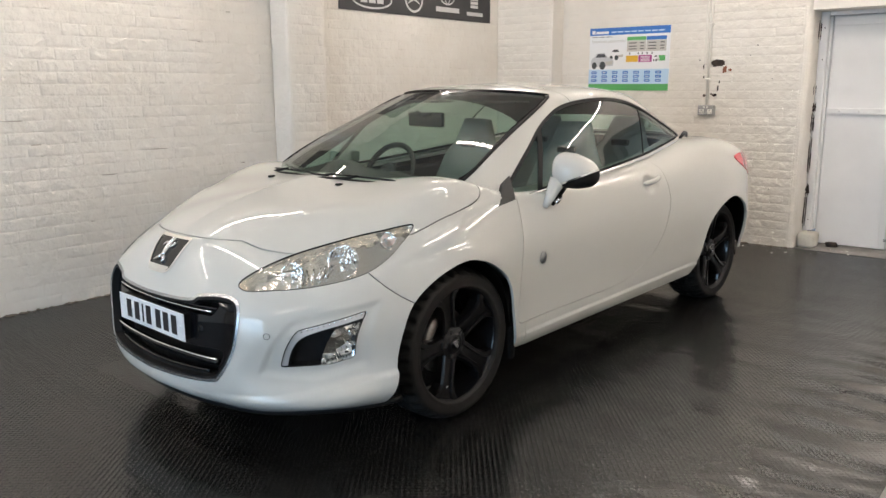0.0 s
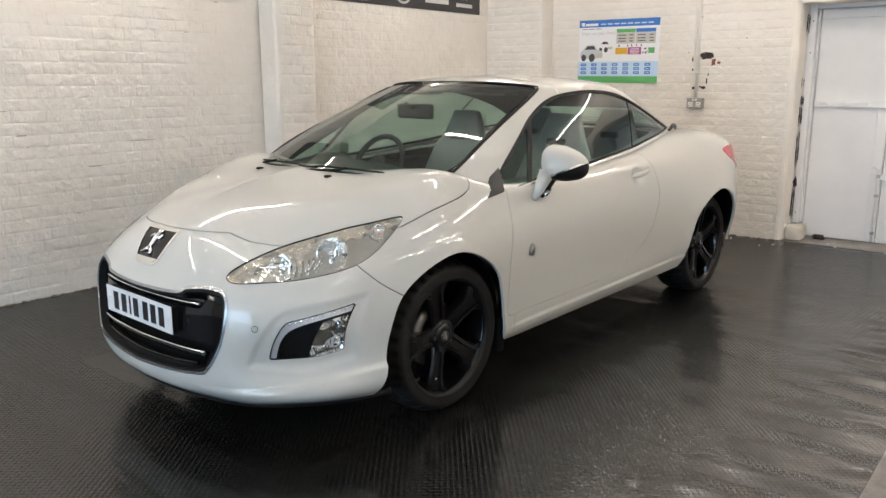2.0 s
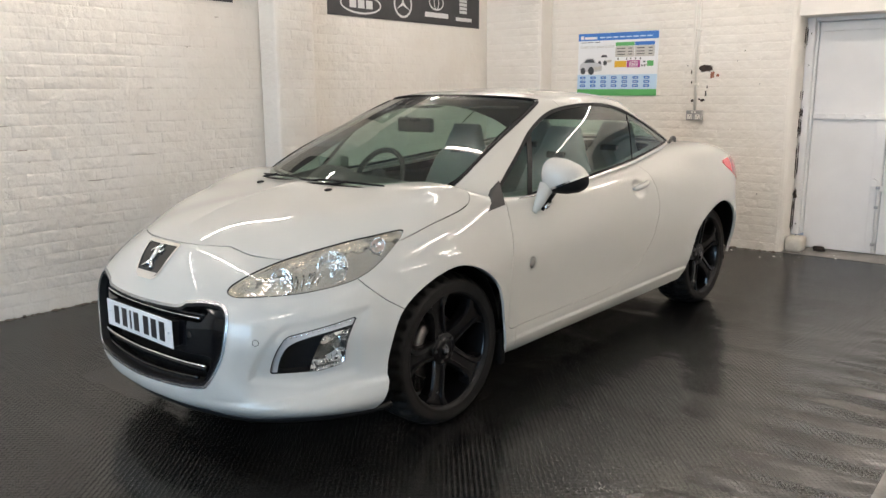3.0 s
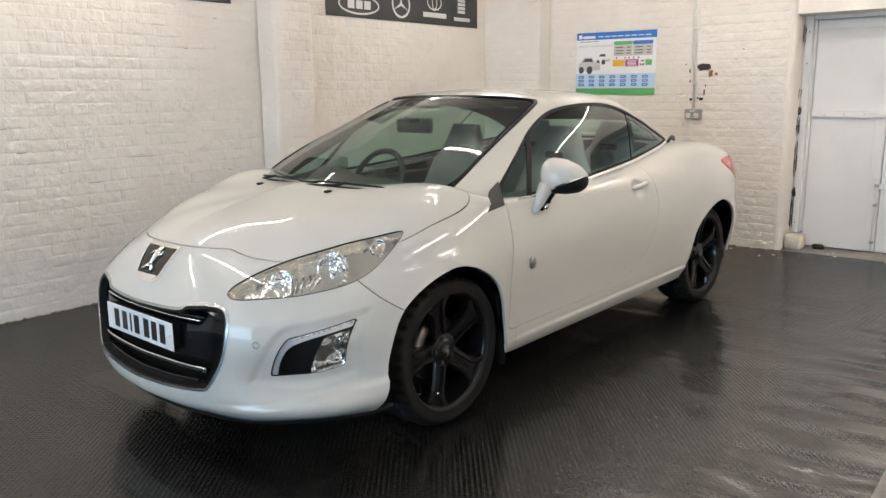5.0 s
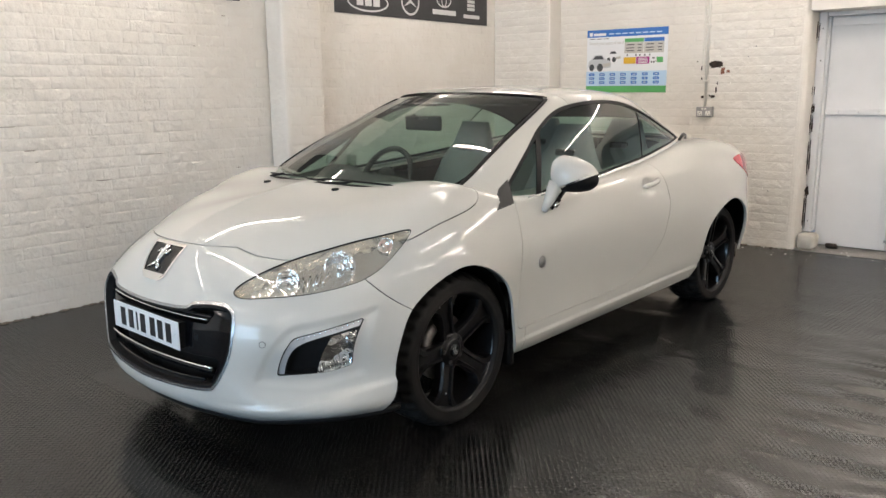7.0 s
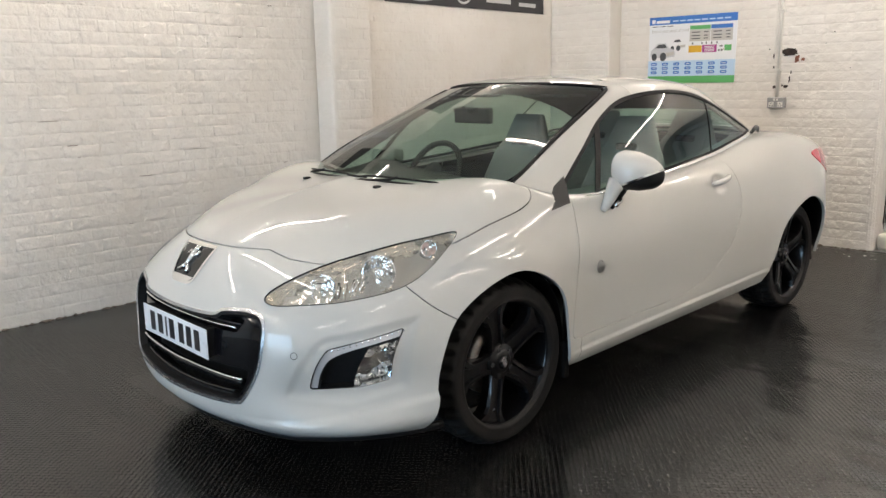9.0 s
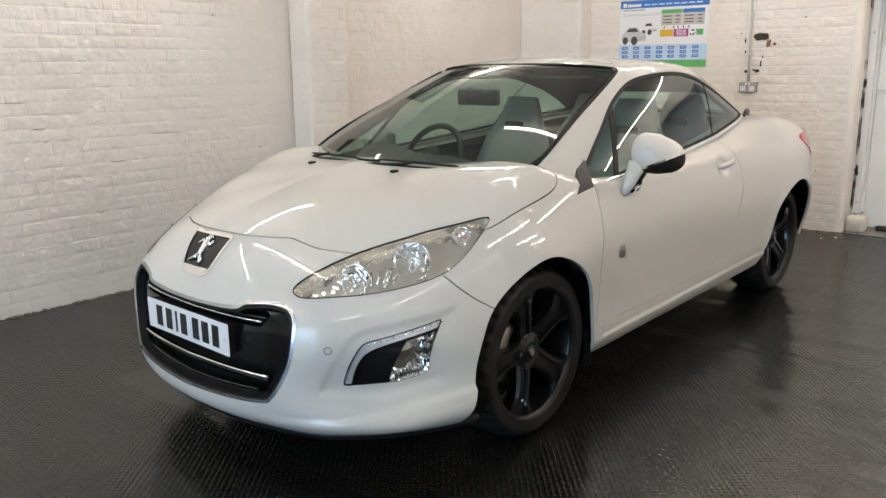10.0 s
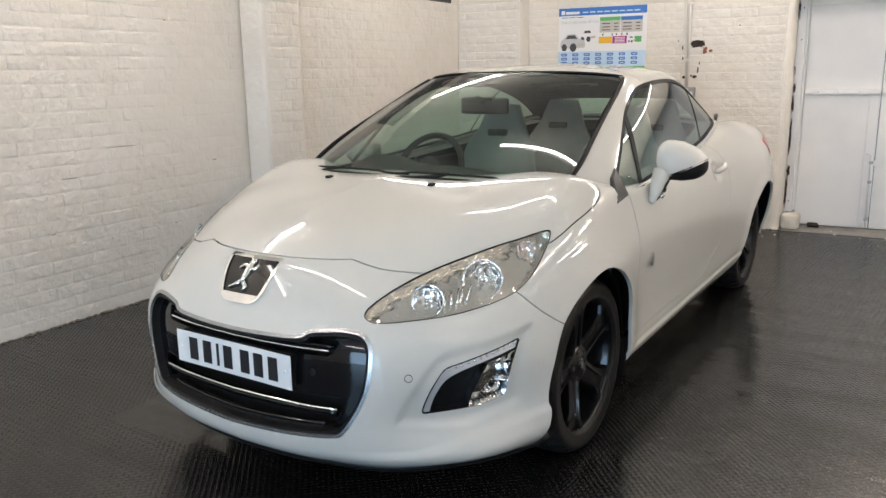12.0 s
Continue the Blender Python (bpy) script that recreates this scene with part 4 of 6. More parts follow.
for s, hl in zip((1, -1), headlights):
    for (x, y, z), r, d in (((0.665, 0.575, 0.716), 0.047, 0.03), ((0.505, 0.685, 0.757), 0.060, 0.04), ((0.335, 0.752, 0.822), 0.028, 0.02)):
        w, zz = on_skin((x, y, z))[0]
        p, n = skin_point(s * w, z, -0.022)
        aim = (n * 0.45 + Vector((0.75, 0.28 * s, 0.05))).normalized()
        b = bowl(p, aim, r, d, FLUTED if r > 0.05 else FACETED, hl)
        part("bulb", lathe([(0.0005, 0.004), (r * 0.18, 0.002), (r * 0.24, -0.012), (r * 0.2, -0.03)], 16), AMBER if r < 0.035 else CHROME, b, smooth=True)
        o = b.children[0]
        o.matrix_local = Matrix.Translation(p) @ Vector((0, 1, 0)).rotation_difference(aim).to_matrix().to_4x4() @ Matrix.Translation((0, 0.006, 0))
        if r > 0.02:
            ringm = lathe([(r * 1.05, 0.0), (r * 1.12, 0.006), (r * 1.2, 0.0)], 32)
            bmesh.ops.transform(ringm, verts=ringm.verts, matrix=o.matrix_local)
            part("ring", ringm, CHROME, hl, smooth=True)
            gapm = lathe([(r * 1.19, -0.001), (r * 1.27, -0.003)], 32)
            bmesh.ops.transform(gapm, verts=gapm.verts, matrix=o.matrix_local)
            part("ring_shadow_gap", gapm, DASH, hl, smooth=True)
    # fluted bridge between the two main reflectors
    for k in range(5):
        t = k / 4
        a = Vector((0.61, 0.605, 0.725)).lerp(Vector((0.555, 0.655, 0.712)), t)
        w, zz = on_skin(tuple(a))[0]
        p0, n0 = skin_point(s * w, 0.70 + 0.012 * t, -0.028)
        p1, n1 = skin_point(s * (w + 0.02 * (t - 0.5)), 0.735 + 0.016 * t, -0.028)
        part("rib", tube([p0, p1], 0.0045, 6), CHROME, hl, smooth=True)

# ---- grille, plate, badge ----
ring, grille_in = grille_skin.cut(lambda s: -in_skin(gl, -0.011)(s))
upper = rounded([(-0.375, 0.557), (0.375, 0.557), (0.40, 0.606), (0.37, 0.62), (-0.37, 0.62), (-0.40, 0.606)], 0.012)
lower = spline(np.array([(0, 0.428), (0.30, 0.428), (0.425, 0.43), (0.45, 0.405), (0.40, 0.325), (0.33, 0.308), (0, 0.296), (-0.33, 0.308), (-0.40, 0.325), (-0.45, 0.405), (-0.425, 0.43), (-0.30, 0.428)]), 6)
up_skin, grille_pan = grille_in.cut(in_skin(upper))
lo_skin, grille_pan = grille_pan.cut(in_skin(lower))
part("grille_surround", ring.moved(0.002).joined(ring.moved(0.002).mirrored()).mesh("grille_surround", SATIN, 0.008), None, bumper_ob, "satin chrome grille surround")
wall_ring, _ = grille_in.cut(lambda s: -in_skin(gl, -0.020)(s))
part("grille_wall", wall_ring.moved(-0.004).joined(wall_ring.moved(-0.004).mirrored()).mesh("grille_wall", BLACK, 0.05), None, bumper_ob)
grille_ob = part("grille", grille_pan.moved(-0.032).joined(grille_pan.moved(-0.032).mirrored()).mesh("grille", PIANO, 0.03), None, bumper_ob, "gloss black grille panel")
for q in (up_skin, lo_skin):
    b = q.moved(-0.085)
    part("grille_backing", b.joined(b.mirrored()).mesh("grille_backing", BLACK, -0.055), None, bumper_ob)


def skin_bar(name, z, half, r, mat, parent, off, sag=0.0, label=""):
    pts = [skin_point(w, z - sag * (1 - (w / half) ** 2), off)[0] for w in np.linspace(-half, half, 41)]
    return part(name, tube(pts, r, 8), mat, parent, label, smooth=True)


skin_bar("grille_bar", 0.577, 0.372, 0.0045, CHROME, bumper_ob, -0.026, 0.0, "chrome grille bar")
skin_bar("grille_slat", 0.592, 0.38, 0.008, PIANO, bumper_ob, -0.04)
skin_bar("grille_bar", 0.392, 0.425, 0.005, CHROME, bumper_ob, -0.026, 0.0, "chrome grille bar")
skin_bar("grille_slat", 0.376, 0.42, 0.013, PIANO, bumper_ob, -0.042)
skin_bar("grille_slat", 0.338, 0.375, 0.006, PIANO, bumper_ob, -0.034, 0.012)
skin_bar("grille_slat", 0.320, 0.36, 0.012, BLACK, bumper_ob, -0.045, 0.012)

PLX = 0.944
plate = part("number_plate", bbox(PLX - 0.004, PLX, -0.26, 0.26, 0.4415, 0.5525, bevel=0.0018), PLATE, bumper_ob, "white plate with dark character bars")
part("plate_holder", bbox(PLX - 0.04, PLX - 0.004, -0.25, 0.25, 0.447, 0.548, bevel=0.004), BLACK, bumper_ob)
for k, y in enumerate((-0.178, -0.112, -0.062, -0.015, 0.062, 0.122, 0.185)):
    w = 0.012 if k == 2 else 0.040
    part("character_bar", bbox(PLX - 0.002, PLX + 0.0012, y - w / 2, y + w / 2, 0.459, 0.535, bevel=0.0005), INK, plate)
for s in (-1, 1):
    part("screw_cap", lathe([(0.0002, 0.004), (0.005, 0.003), (0.006, 0)], 12, "x", (PLX, s * 0.235, 0.50)), PLATE, plate, smooth=True)

shield = rounded([(-0.150, 0.802), (0.150, 0.802), (0.136, 0.775), (0.084, 0.686), (0.055, 0.670), (-0.055, 0.670), (-0.084, 0.686), (-0.136, 0.775)], 0.012)
nose_top, _ = body.cut(lambda s: s.par[:, 0] - 3.0)
badge_skin, _ = nose_top.cut(in_skin(shield))
badge_rim, badge_face = badge_skin.cut(lambda s: -in_skin(shield, -0.009)(s))
badge_low, badge_rim2 = badge_face.cut(lambda s: s.co[:, 2] - 0.696)
badge = part("badge", badge_rim.moved(0.007).joined(badge_rim.moved(0.007).mirrored()).mesh("badge", CHROME, 0.01), None, bumper_ob, "black and chrome shield badge")
part("badge_face", badge_rim2.moved(0.003).joined(badge_rim2.moved(0.003).mirrored()).mesh("badge_face", PIANO, 0.004), None, badge)
part("badge_foot", badge_low.moved(0.008).joined(badge_low.moved(0.008).mirrored()).mesh("badge_foot", CHROME, 0.008), None, badge)
for pts, rr in (([(-0.008, 0.722), (-0.004, 0.742), (0.0, 0.762), (0.004, 0.780)], (0.009, 0.011, 0.013, 0.012)), ([(0.004, 0.778), (0.010, 0.787), (0.020, 0.786)], (0.010, 0.013, 0.007)),
                ([(0.004, 0.770), (0.030, 0.764), (0.042, 0.778)], (0.009, 0.007, 0.005)), ([(0.0, 0.768), (-0.030, 0.775), (-0.050, 0.764)], (0.009, 0.007, 0.005)),
                ([(-0.008, 0.730), (-0.032, 0.719), (-0.058, 0.709)], (0.010, 0.008, 0.005)), ([(-0.004, 0.730), (0.016, 0.716), (0.010, 0.704)], (0.010, 0.008, 0.006))):
    part("emblem_bar", tube([skin_point(w, z, 0.006)[0] for w, z in pts], 0.01, 8, radii=rr), CHROME, badge, smooth=True)

# ---- fog lamp openings with daytime strip ----
fog_tip, fog_bend, fog_foot = on_skin((0.496, 0.81, 0.578), (0.72, 0.662, 0.525), (0.785, 0.629, 0.375))
strip_line = np.concatenate([[fog_tip], spline([fog_tip, fog_tip * 0.35 + fog_bend * 0.65, fog_bend + (0.012, -0.012), fog_bend * 0.6 + fog_foot * 0.4, fog_foot], 6, False)])
fog_edge, fog_core = fog_skin.cut(lambda s: -in_skin(fog_line, -0.0035)(s))
side_both("fog_trim", fog_edge.moved(0.001), BLACK, (bumper_ob, bumper_ob), "", 0.03)
strip_skin, fog_rest = fog_core.cut(lambda s: np.abs(distance_to(strip_line, wrapped(s.par, s.co), False)) - 0.027)
fog_gap, fog_rest = fog_rest.cut(lambda s: np.abs(distance_to(strip_line, wrapped(s.par, s.co), False)) - 0.035)
fog_div = on_skin((0.645, 0.69, 0.36), (0.575, 0.75, 0.56))
foglamp_skin, fog_grille = fog_rest.cut(lambda s: distance_to(fog_div[::-1], wrapped(s.par, s.co), False))
fog_units = bucket("fog_surround", fog_skin, 0.05, BLACK, (bumper_ob, bumper_ob), "black fog lamp surround")
side_both("daytime_strip", strip_skin.moved(-0.004), STRIP, (bumper_ob, bumper_ob), "bright daytime running strip", 0.02)
side_both("fog_bezel", fog_gap.moved(-0.008), BLACK, (bumper_ob, bumper_ob), "", 0.03)
side_both("mesh_panel", fog_grille.moved(-0.03), BLACK, (bumper_ob, bumper_ob), "", 0.01)
fogs = side_both("fog_lamp", foglamp_skin.moved(-0.026), FACETED, (bumper_ob, bumper_ob), "clear fog lamp with bright reflector", -0.03)
side_both("lens", foglamp_skin.moved(-0.004), CLEAR, (bumper_ob, bumper_ob), "clear fog lamp lens", 0.0)
for s in (1, -1):
    w, z = on_skin((0.555, 0.765, 0.46))[0]
    p, n = skin_point(s * w, 0.475, -0.018)
    bowl(p, (n + Vector((0.6, 0, 0))).normalized(), 0.03, 0.018, REFLECTOR, bumper_ob)
    for k in range(14):
        q = fog_tip.copy() * (1 - k / 13) + fog_bend * (k / 13)
        p, n = skin_point(s * q[0], q[1] - 0.010, -0.002)
        part("led", lathe([(0.0003, 0.002), (0.0035, 0.001), (0.0045, -0.001)], 10, "x", p), CHROME, bumper_ob, smooth=True)
    w, z = on_skin((0.81, 0.60, 0.505))[0]
    p, n = skin_point(s * w, 0.505, 0.0006)
    bm = lathe([(0.0105, 0.0), (0.0118, 0.0012), (0.0125, 0.0)], 20)
    bmesh.ops.transform(bm, verts=bm.verts, matrix=Matrix.Translation(p) @ Vector((0, 1, 0)).rotation_difference(n).to_matrix().to_4x4())
    part("parking_sensor", bm, BLACK, bumper_ob, smooth=True)
    p, n = skin_point(s * 0.325, 0.50, -0.031)
    bm = lathe([(0.0003, 0.002), (0.009, 0.0015), (0.0125, 0.0)], 20)
    bmesh.ops.transform(bm, verts=bm.verts, matrix=Matrix.Translation(p) @ Vector((0, 1, 0)).rotation_difference(n).to_matrix().to_4x4())
    part("parking_sensor", bm, BLACK, bumper_ob, smooth=True)

# black lower lip under the bumper
pts = [Vector((x * 0.985, y * 0.985, z - 0.006)) for x, y, z in (tuple(grid[0, i]) for i in range(0, NU * 5 // 15, 3))]
pts = [Vector((p.x, -p.y, p.z)) for p in reversed(pts[1:])] + pts
part("lip", tube(pts, 0.014, 6), BLACK, bumper_ob, "black lower lip", smooth=True)

# ---- tail lamps, badges, handles ----
tail_line = spline(on_skin((-2.74, 0.835, 0.930), (-2.98, 0.785, 0.950), (-3.12, 0.71, 0.93), (-3.19, 0.67, 0.85), (-3.14, 0.72, 0.765), (-2.93, 0.835, 0.825)), 6)
tail_skin, _ = quarter.cut(in_skin(tail_line))
side_both("tail_light", tail_skin.moved(0.004), REDLENS, (car, car), "red tail light lens", 0.01)

for s, d, w in zip((1, -1), doors, wings):
    way, z = on_skin((-0.535, 0.87, 0.62))[0]
    p, n = skin_point(s * way, 0.622, 0.002)
    bm = lathe([(0.0004, 0.006), (0.014, 0.005), (0.018, 0.003), (0.021, 0.004), (0.0225, 0.0)], 24)
    bmesh.ops.transform(bm, verts=bm.verts, matrix=Matrix.Translation(p) @ Matrix.Diagonal((1.15, 1, 1.3, 1)))
    if s < 0:
        bmesh.ops.transform(bm, verts=bm.verts, matrix=Matrix.Translation(p) @ Matrix.Diagonal((1, -1, 1, 1)) @ Matrix.Translation(-p))
        bmesh.ops.recalc_face_normals(bm, faces=bm.faces)
    part("side_badge", bm, STEEL, d, "small oval metal side badge", smooth=True)
    # pull handle: a bowed bar over the dish
    hp = []
    for t in np.linspace(0, 1, 13):
        x = -1.455 - 0.17 * t
        yy, zz = 0.856 + 0.014 + 0.020 * math.sin(math.pi * t), 0.872 + 0.030 * t
        hp.append((x, s * yy, zz))
    part("door_handle", tube(hp, 0.014, 12, radii=[0.006, 0.012] + [0.0145] * 9 + [0.012, 0.006]), PAINT, d, smooth=True)

# ---- door mirrors ----
def mirror(s, d):
    def blob(name, c, rx, ry, rz, mat, lo=-1.0, hi=1.0, parent=None, label="", tip=0.0):
        bm = bmesh.new()
        nu, nv = 32, 18
        rows = []
        for j in range(nv + 1):
            v = lo + (hi - lo) * j / nv
            row = []
            for i in range(nu):
                t = 2 * math.pi * i / nu
                cc, ss = math.cos(t), math.sin(t)
                k = (1 - abs(v) ** 2.4) ** (1 / 2.4) if abs(v) < 1 else 0.001
                x = rx * k * math.copysign(abs(cc) ** 0.8, cc)
                if x < 0:
                    x *= 0.45
                y = ry * k * math.copysign(abs(ss) ** 0.85, ss)
                z = rz * v * (1 - 0.22 * (y / ry)) + tip * y
                row.append(bm.verts.new((c[0] + x - 0.35 * (y + ry), s * (c[1] + y), c[2] + z)))
            rows.append(row)
        for A, B in zip(rows, rows[1:]):
            for i in range(nu):
                bm.faces.new((A[i], A[(i + 1) % nu], B[(i + 1) % nu], B[i]))
        bm.faces.new(rows[0])
        bm.faces.new(rows[-1])
        bmesh.ops.recalc_face_normals(bm, faces=bm.faces)
        return part(name, bm, mat, parent, label, smooth=True)
    c = (-0.676, 0.926, 1.004)
    shell_ob = blob("door_mirror", c, 0.094, 0.096, 0.082, PAINT, -1.0, 1.0, d, "white mirror cap with black underside", -0.16)
    cut_no = Vector((0.10, s * -0.42, 1.0)).normalized()
    cut_at = Vector((-0.67, s * 0.912, 0.966))

    def slice_of(low, high, grow):
        bm = bmesh.new()
        bm.from_mesh(shell_ob.data)
        for lim, sgn in ((low, 1), (high, -1)):
            if lim is not None:
                bmesh.ops.bisect_plane(bm, geom=[*bm.verts, *bm.edges, *bm.faces], plane_co=cut_at + cut_no * lim, plane_no=cut_no, clear_inner=sgn > 0, clear_outer=sgn < 0)
        mid = Vector((c[0] - 0.04, s * c[1], c[2]))
        for v in bm.verts:
            v.co = mid + (v.co - mid) * grow
        return bm
    under, trim, cap_bm = slice_of(None, -0.002, 0.985), slice_of(-0.006, 0.002, 1.01), slice_of(0.0, None, 1.0)
    part("mirror_underside", under, BLACK, shell_ob, "black mirror underside", smooth=True)
    part("mirror_trim", trim, CHROME, shell_ob, smooth=True)
    cap_bm.to_mesh(shell_ob.data)
    cap_bm.free()
    shell_ob.data.polygons.foreach_set("use_smooth", [True] * len(shell_ob.data.polygons))
    g = part("mirror_glass", bbox(-0.795, -0.79, -0.07, 0.07, -0.05, 0.05, bevel=0.002), CHROME, shell_ob)
    g.matrix_local = Matrix.Translation((0.03, s * 0.905, 0.985))
    arm = [(-0.575, s * 0.842, 0.845), (-0.60, s * 0.850, 0.885), (-0.625, s * 0.853, 0.925), (-0.645, s * 0.862, 0.965)]
    part("mirror_arm", tube(arm, 0.02, 14, radii=[0.012, 0.024, 0.031, 0.040]), PAINT, shell_ob, smooth=True)
    part("arm_shadow_panel", tube([(-0.635, s * 0.838, 0.85), (-0.66, s * 0.848, 0.89), (-0.69, s * 0.86, 0.935)], 0.02, 10, radii=[0.012, 0.02, 0.024]), BLACK, shell_ob, smooth=True)
    part("mirror_repeater", tube([(-0.625, s * 0.868, 0.862), (-0.66, s * 0.874, 0.888)], 0.01, 10), CHROME, shell_ob, "clear side repeater", smooth=True)


mirror(1, doors[0])
mirror(-1, doors[1])
for ob in doors[1].children:
    if ob.name.startswith("door_mirror"):
        # folded in against the far door
        ob.matrix_basis = Matrix.Translation((-0.12, 0.05, -0.03))

# ---- washer jets and wipers ----
for y in (-0.25, 0.25):
    d2 = (body.co[:, 0] - 0.153) ** 2 + (body.co[:, 1] - abs(y)) ** 2 + 10 * (body.co[:, 2] < 0.85)
    zz = float(body.co[np.argmin(d2), 2])
    part("washer_jet", bbox(0.138, 0.168, y - 0.012, y + 0.012, zz - 0.006, zz + 0.009, bevel=0.005), BLACK, bonnet_ob, "black washer jet")


def on_screen(y, v, off=0.012):
    col = [top.co[(np.abs(top.par[:, 1] - v) < 0.02)]]
    q = col[0]
    k = np.argmin(np.abs(q[:, 1] - abs(y)) + 5 * (q[:, 0] < -1.0))
    p = q[k]
    return Vector((p[0] + off * 0.4, y, p[2] + off))


for a, b in ((-0.60, 0.10), (-0.02, 0.55)):
    pts = [on_screen(a + (b - a) * t, 0.235 + 0.06 * math.sin(math.pi * t), 0.010) for t in np.linspace(0, 1, 15)]
    w = part("wiper", tube(pts, 0.0045, 8), BLACK, car, "black windscreen wiper", smooth=True)
    part("wiper_arm", tube([on_screen(a + 0.05, 0.12, 0.010), on_screen(a + 0.25, 0.20, 0.014), on_screen((a + b) / 2, 0.29, 0.014)], 0.006, 8), BLACK, w, smooth=True)
scut = [on_screen(y, 0.20, -0.002) for y in np.linspace(-0.52, 0.52, 33)]
part("scuttle", tube(scut, 0.012, 8), BLACK, car, "black plastic scuttle panel", smooth=True)

# ---- wheels ----
def wheel_parts():
    e = new("wheel")
    tagged(e, "satin black five-spoke alloy wheel with low-profile tyre")
    W = 0.114
    prof = [(0.245, -W * 0.92), (0.262, -W * 1.06), (0.292, -W * 1.04), (0.308, -W * 0.86), (0.3165, -W * 0.6), (0.318, -W * 0.56), (0.311, -W * 0.55), (0.311, -W * 0.47), (0.318, -W * 0.46), (0.3185, -W * 0.08), (0.311, -W * 0.07), (0.311, W * 0.07), (0.3185, W * 0.08),
            (0.318, W * 0.46), (0.311, W * 0.47), (0.311, W * 0.55), (0.318, W * 0.56), (0.3165, W * 0.6), (0.308, W * 0.86), (0.301, W * 0.96), (0.292, W * 1.04), (0.288, W * 1.055), (0.282, W * 1.05), (0.268, W * 1.06), (0.259, W * 1.03), (0.256, W * 1.045), (0.250, W * 1.0), (0.245, W * 0.92)]
    sides = 216
    bm = bmesh.new()
    rings = []
    for i, (r, o) in enumerate(prof):
        ring = []
        for k in range(sides):
            rr = r
            block = (k + (3 if o > 0 else 0)) % 6
            if 0.3075 < r and abs(o) > 0.45 * W and block in (0, 1):
                rr = r - 0.011
            if 0.3155 < r and abs(o) < 0.47 * W and (k + int(o * 90)) % 9 == 0:
                rr = r - 0.008
            rr = 0.25 + (rr - 0.25) * 1.17
            t = 2 * math.pi * (k + (o / W) * 1.2) / sides
            ring.append(bm.verts.new((rr * math.cos(t), o, rr * math.sin(t))))
        rings.append(ring)
    for A, B in zip(rings, rings[1:]):
        for k in range(sides):
            bm.faces.new((A[k], A[(k + 1) % sides], B[(k + 1) % sides], B[k]))
    bmesh.ops.recalc_face_normals(bm, faces=bm.faces)
    part("tyre", bm, TYRE, e, "black low-profile tyre", smooth=True)
    rim = part("rim", lathe([(0.252, 0.094), (0.2555, 0.101), (0.252, 0.106), (0.246, 0.104), (0.240, 0.092), (0.236, 0.06), (0.224, 0.02), (0.222, -0.05), (0.236, -0.08), (0.252, -0.098)], 96), RIM, e, "satin black alloy rim", smooth=True)
    for k in range(5):
        bm = bmesh.new()
        st = [(0.045, 0.044, 0.070, 0.045), (0.085, 0.041, 0.077, 0.045), (0.13, 0.038, 0.087, 0.05), (0.178, 0.041, 0.095, 0.055), (0.205, 0.052, 0.098, 0.058), (0.224, 0.074, 0.099, 0.06), (0.242, 0.098, 0.098, 0.06)]
        rows = []
        for r, w, o, dep in st:
            rows.append([bm.verts.new((x, y, r)) for x, y in ((-w, o - dep), (-w, o - 0.014), (-w + 0.006, o - 0.002), (-w * 0.50, o), (-w * 0.40, o - 0.011), (w * 0.40, o - 0.011), (w * 0.50, o), (w - 0.006, o - 0.002), (w, o - 0.014), (w, o - dep))])
        for A, B in zip(rows, rows[1:]):
            for j in range(10):
                bm.faces.new((A[j], A[(j + 1) % 10], B[(j + 1) % 10], B[j]))
        bm.faces.new(rows[0])
        bm.faces.new(rows[-1])
        bmesh.ops.recalc_face_normals(bm, faces=bm.faces)
        bmesh.ops.rotate(bm, verts=bm.verts, cent=(0, 0, 0), matrix=Matrix.Rotation(radians(72 * k), 3, "Y"))
        part("spoke", bm, RIM, rim)
    part("hub", lathe([(0.0004, 0.083), (0.036, 0.083), (0.045, 0.080), (0.05, 0.072), (0.064, 0.076), (0.072, 0.068), (0.075, 0.03)], 48), RIM, rim, smooth=True)
    cap = part("centre_cap", lathe([(0.0004, 0.0875), (0.022, 0.087), (0.027, 0.084), (0.028, 0.08)], 32), PIANO, rim, "black cap with silver emblem", smooth=True)
    bm = prism([(-0.006, -0.021), (0.004, -0.020), (0.008, -0.008), (0.015, -0.005), (0.010, 0.004), (0.017, 0.012), (0.008, 0.021), (-0.005, 0.020), (-0.011, 0.011), (-0.006, 0.003), (-0.015, -0.006), (-0.008, -0.010)], 0.0025)
    bmesh.ops.translate(bm, verts=bm.verts, vec=(0, 0.0868, 0))
    part("emblem", bm, SATIN, cap)
    for k in range(5):
        t = 2 * math.pi * k / 5 + 0.3
        part("wheel_bolt", lathe([(0.0004, 0.06), (0.010, 0.06), (0.011, 0.05)], 6, "y", (0.055 * math.cos(t), 0.018, 0.055 * math.sin(t))), DASH, rim)
    part("valve", tube([(0.205 * math.sin(0.62), 0.075, -0.205 * math.cos(0.62)), (0.182 * math.sin(0.62), 0.088, -0.182 * math.cos(0.62))], 0.005, 8), SATIN, rim, "bright tyre valve", smooth=True)
    part("brake_disc", lathe([(0.07, 0.012), (0.142, 0.012), (0.142, -0.012), (0.07, -0.012)], 48, close=True), DISC, e, "iron brake disc", smooth=False)
    return e


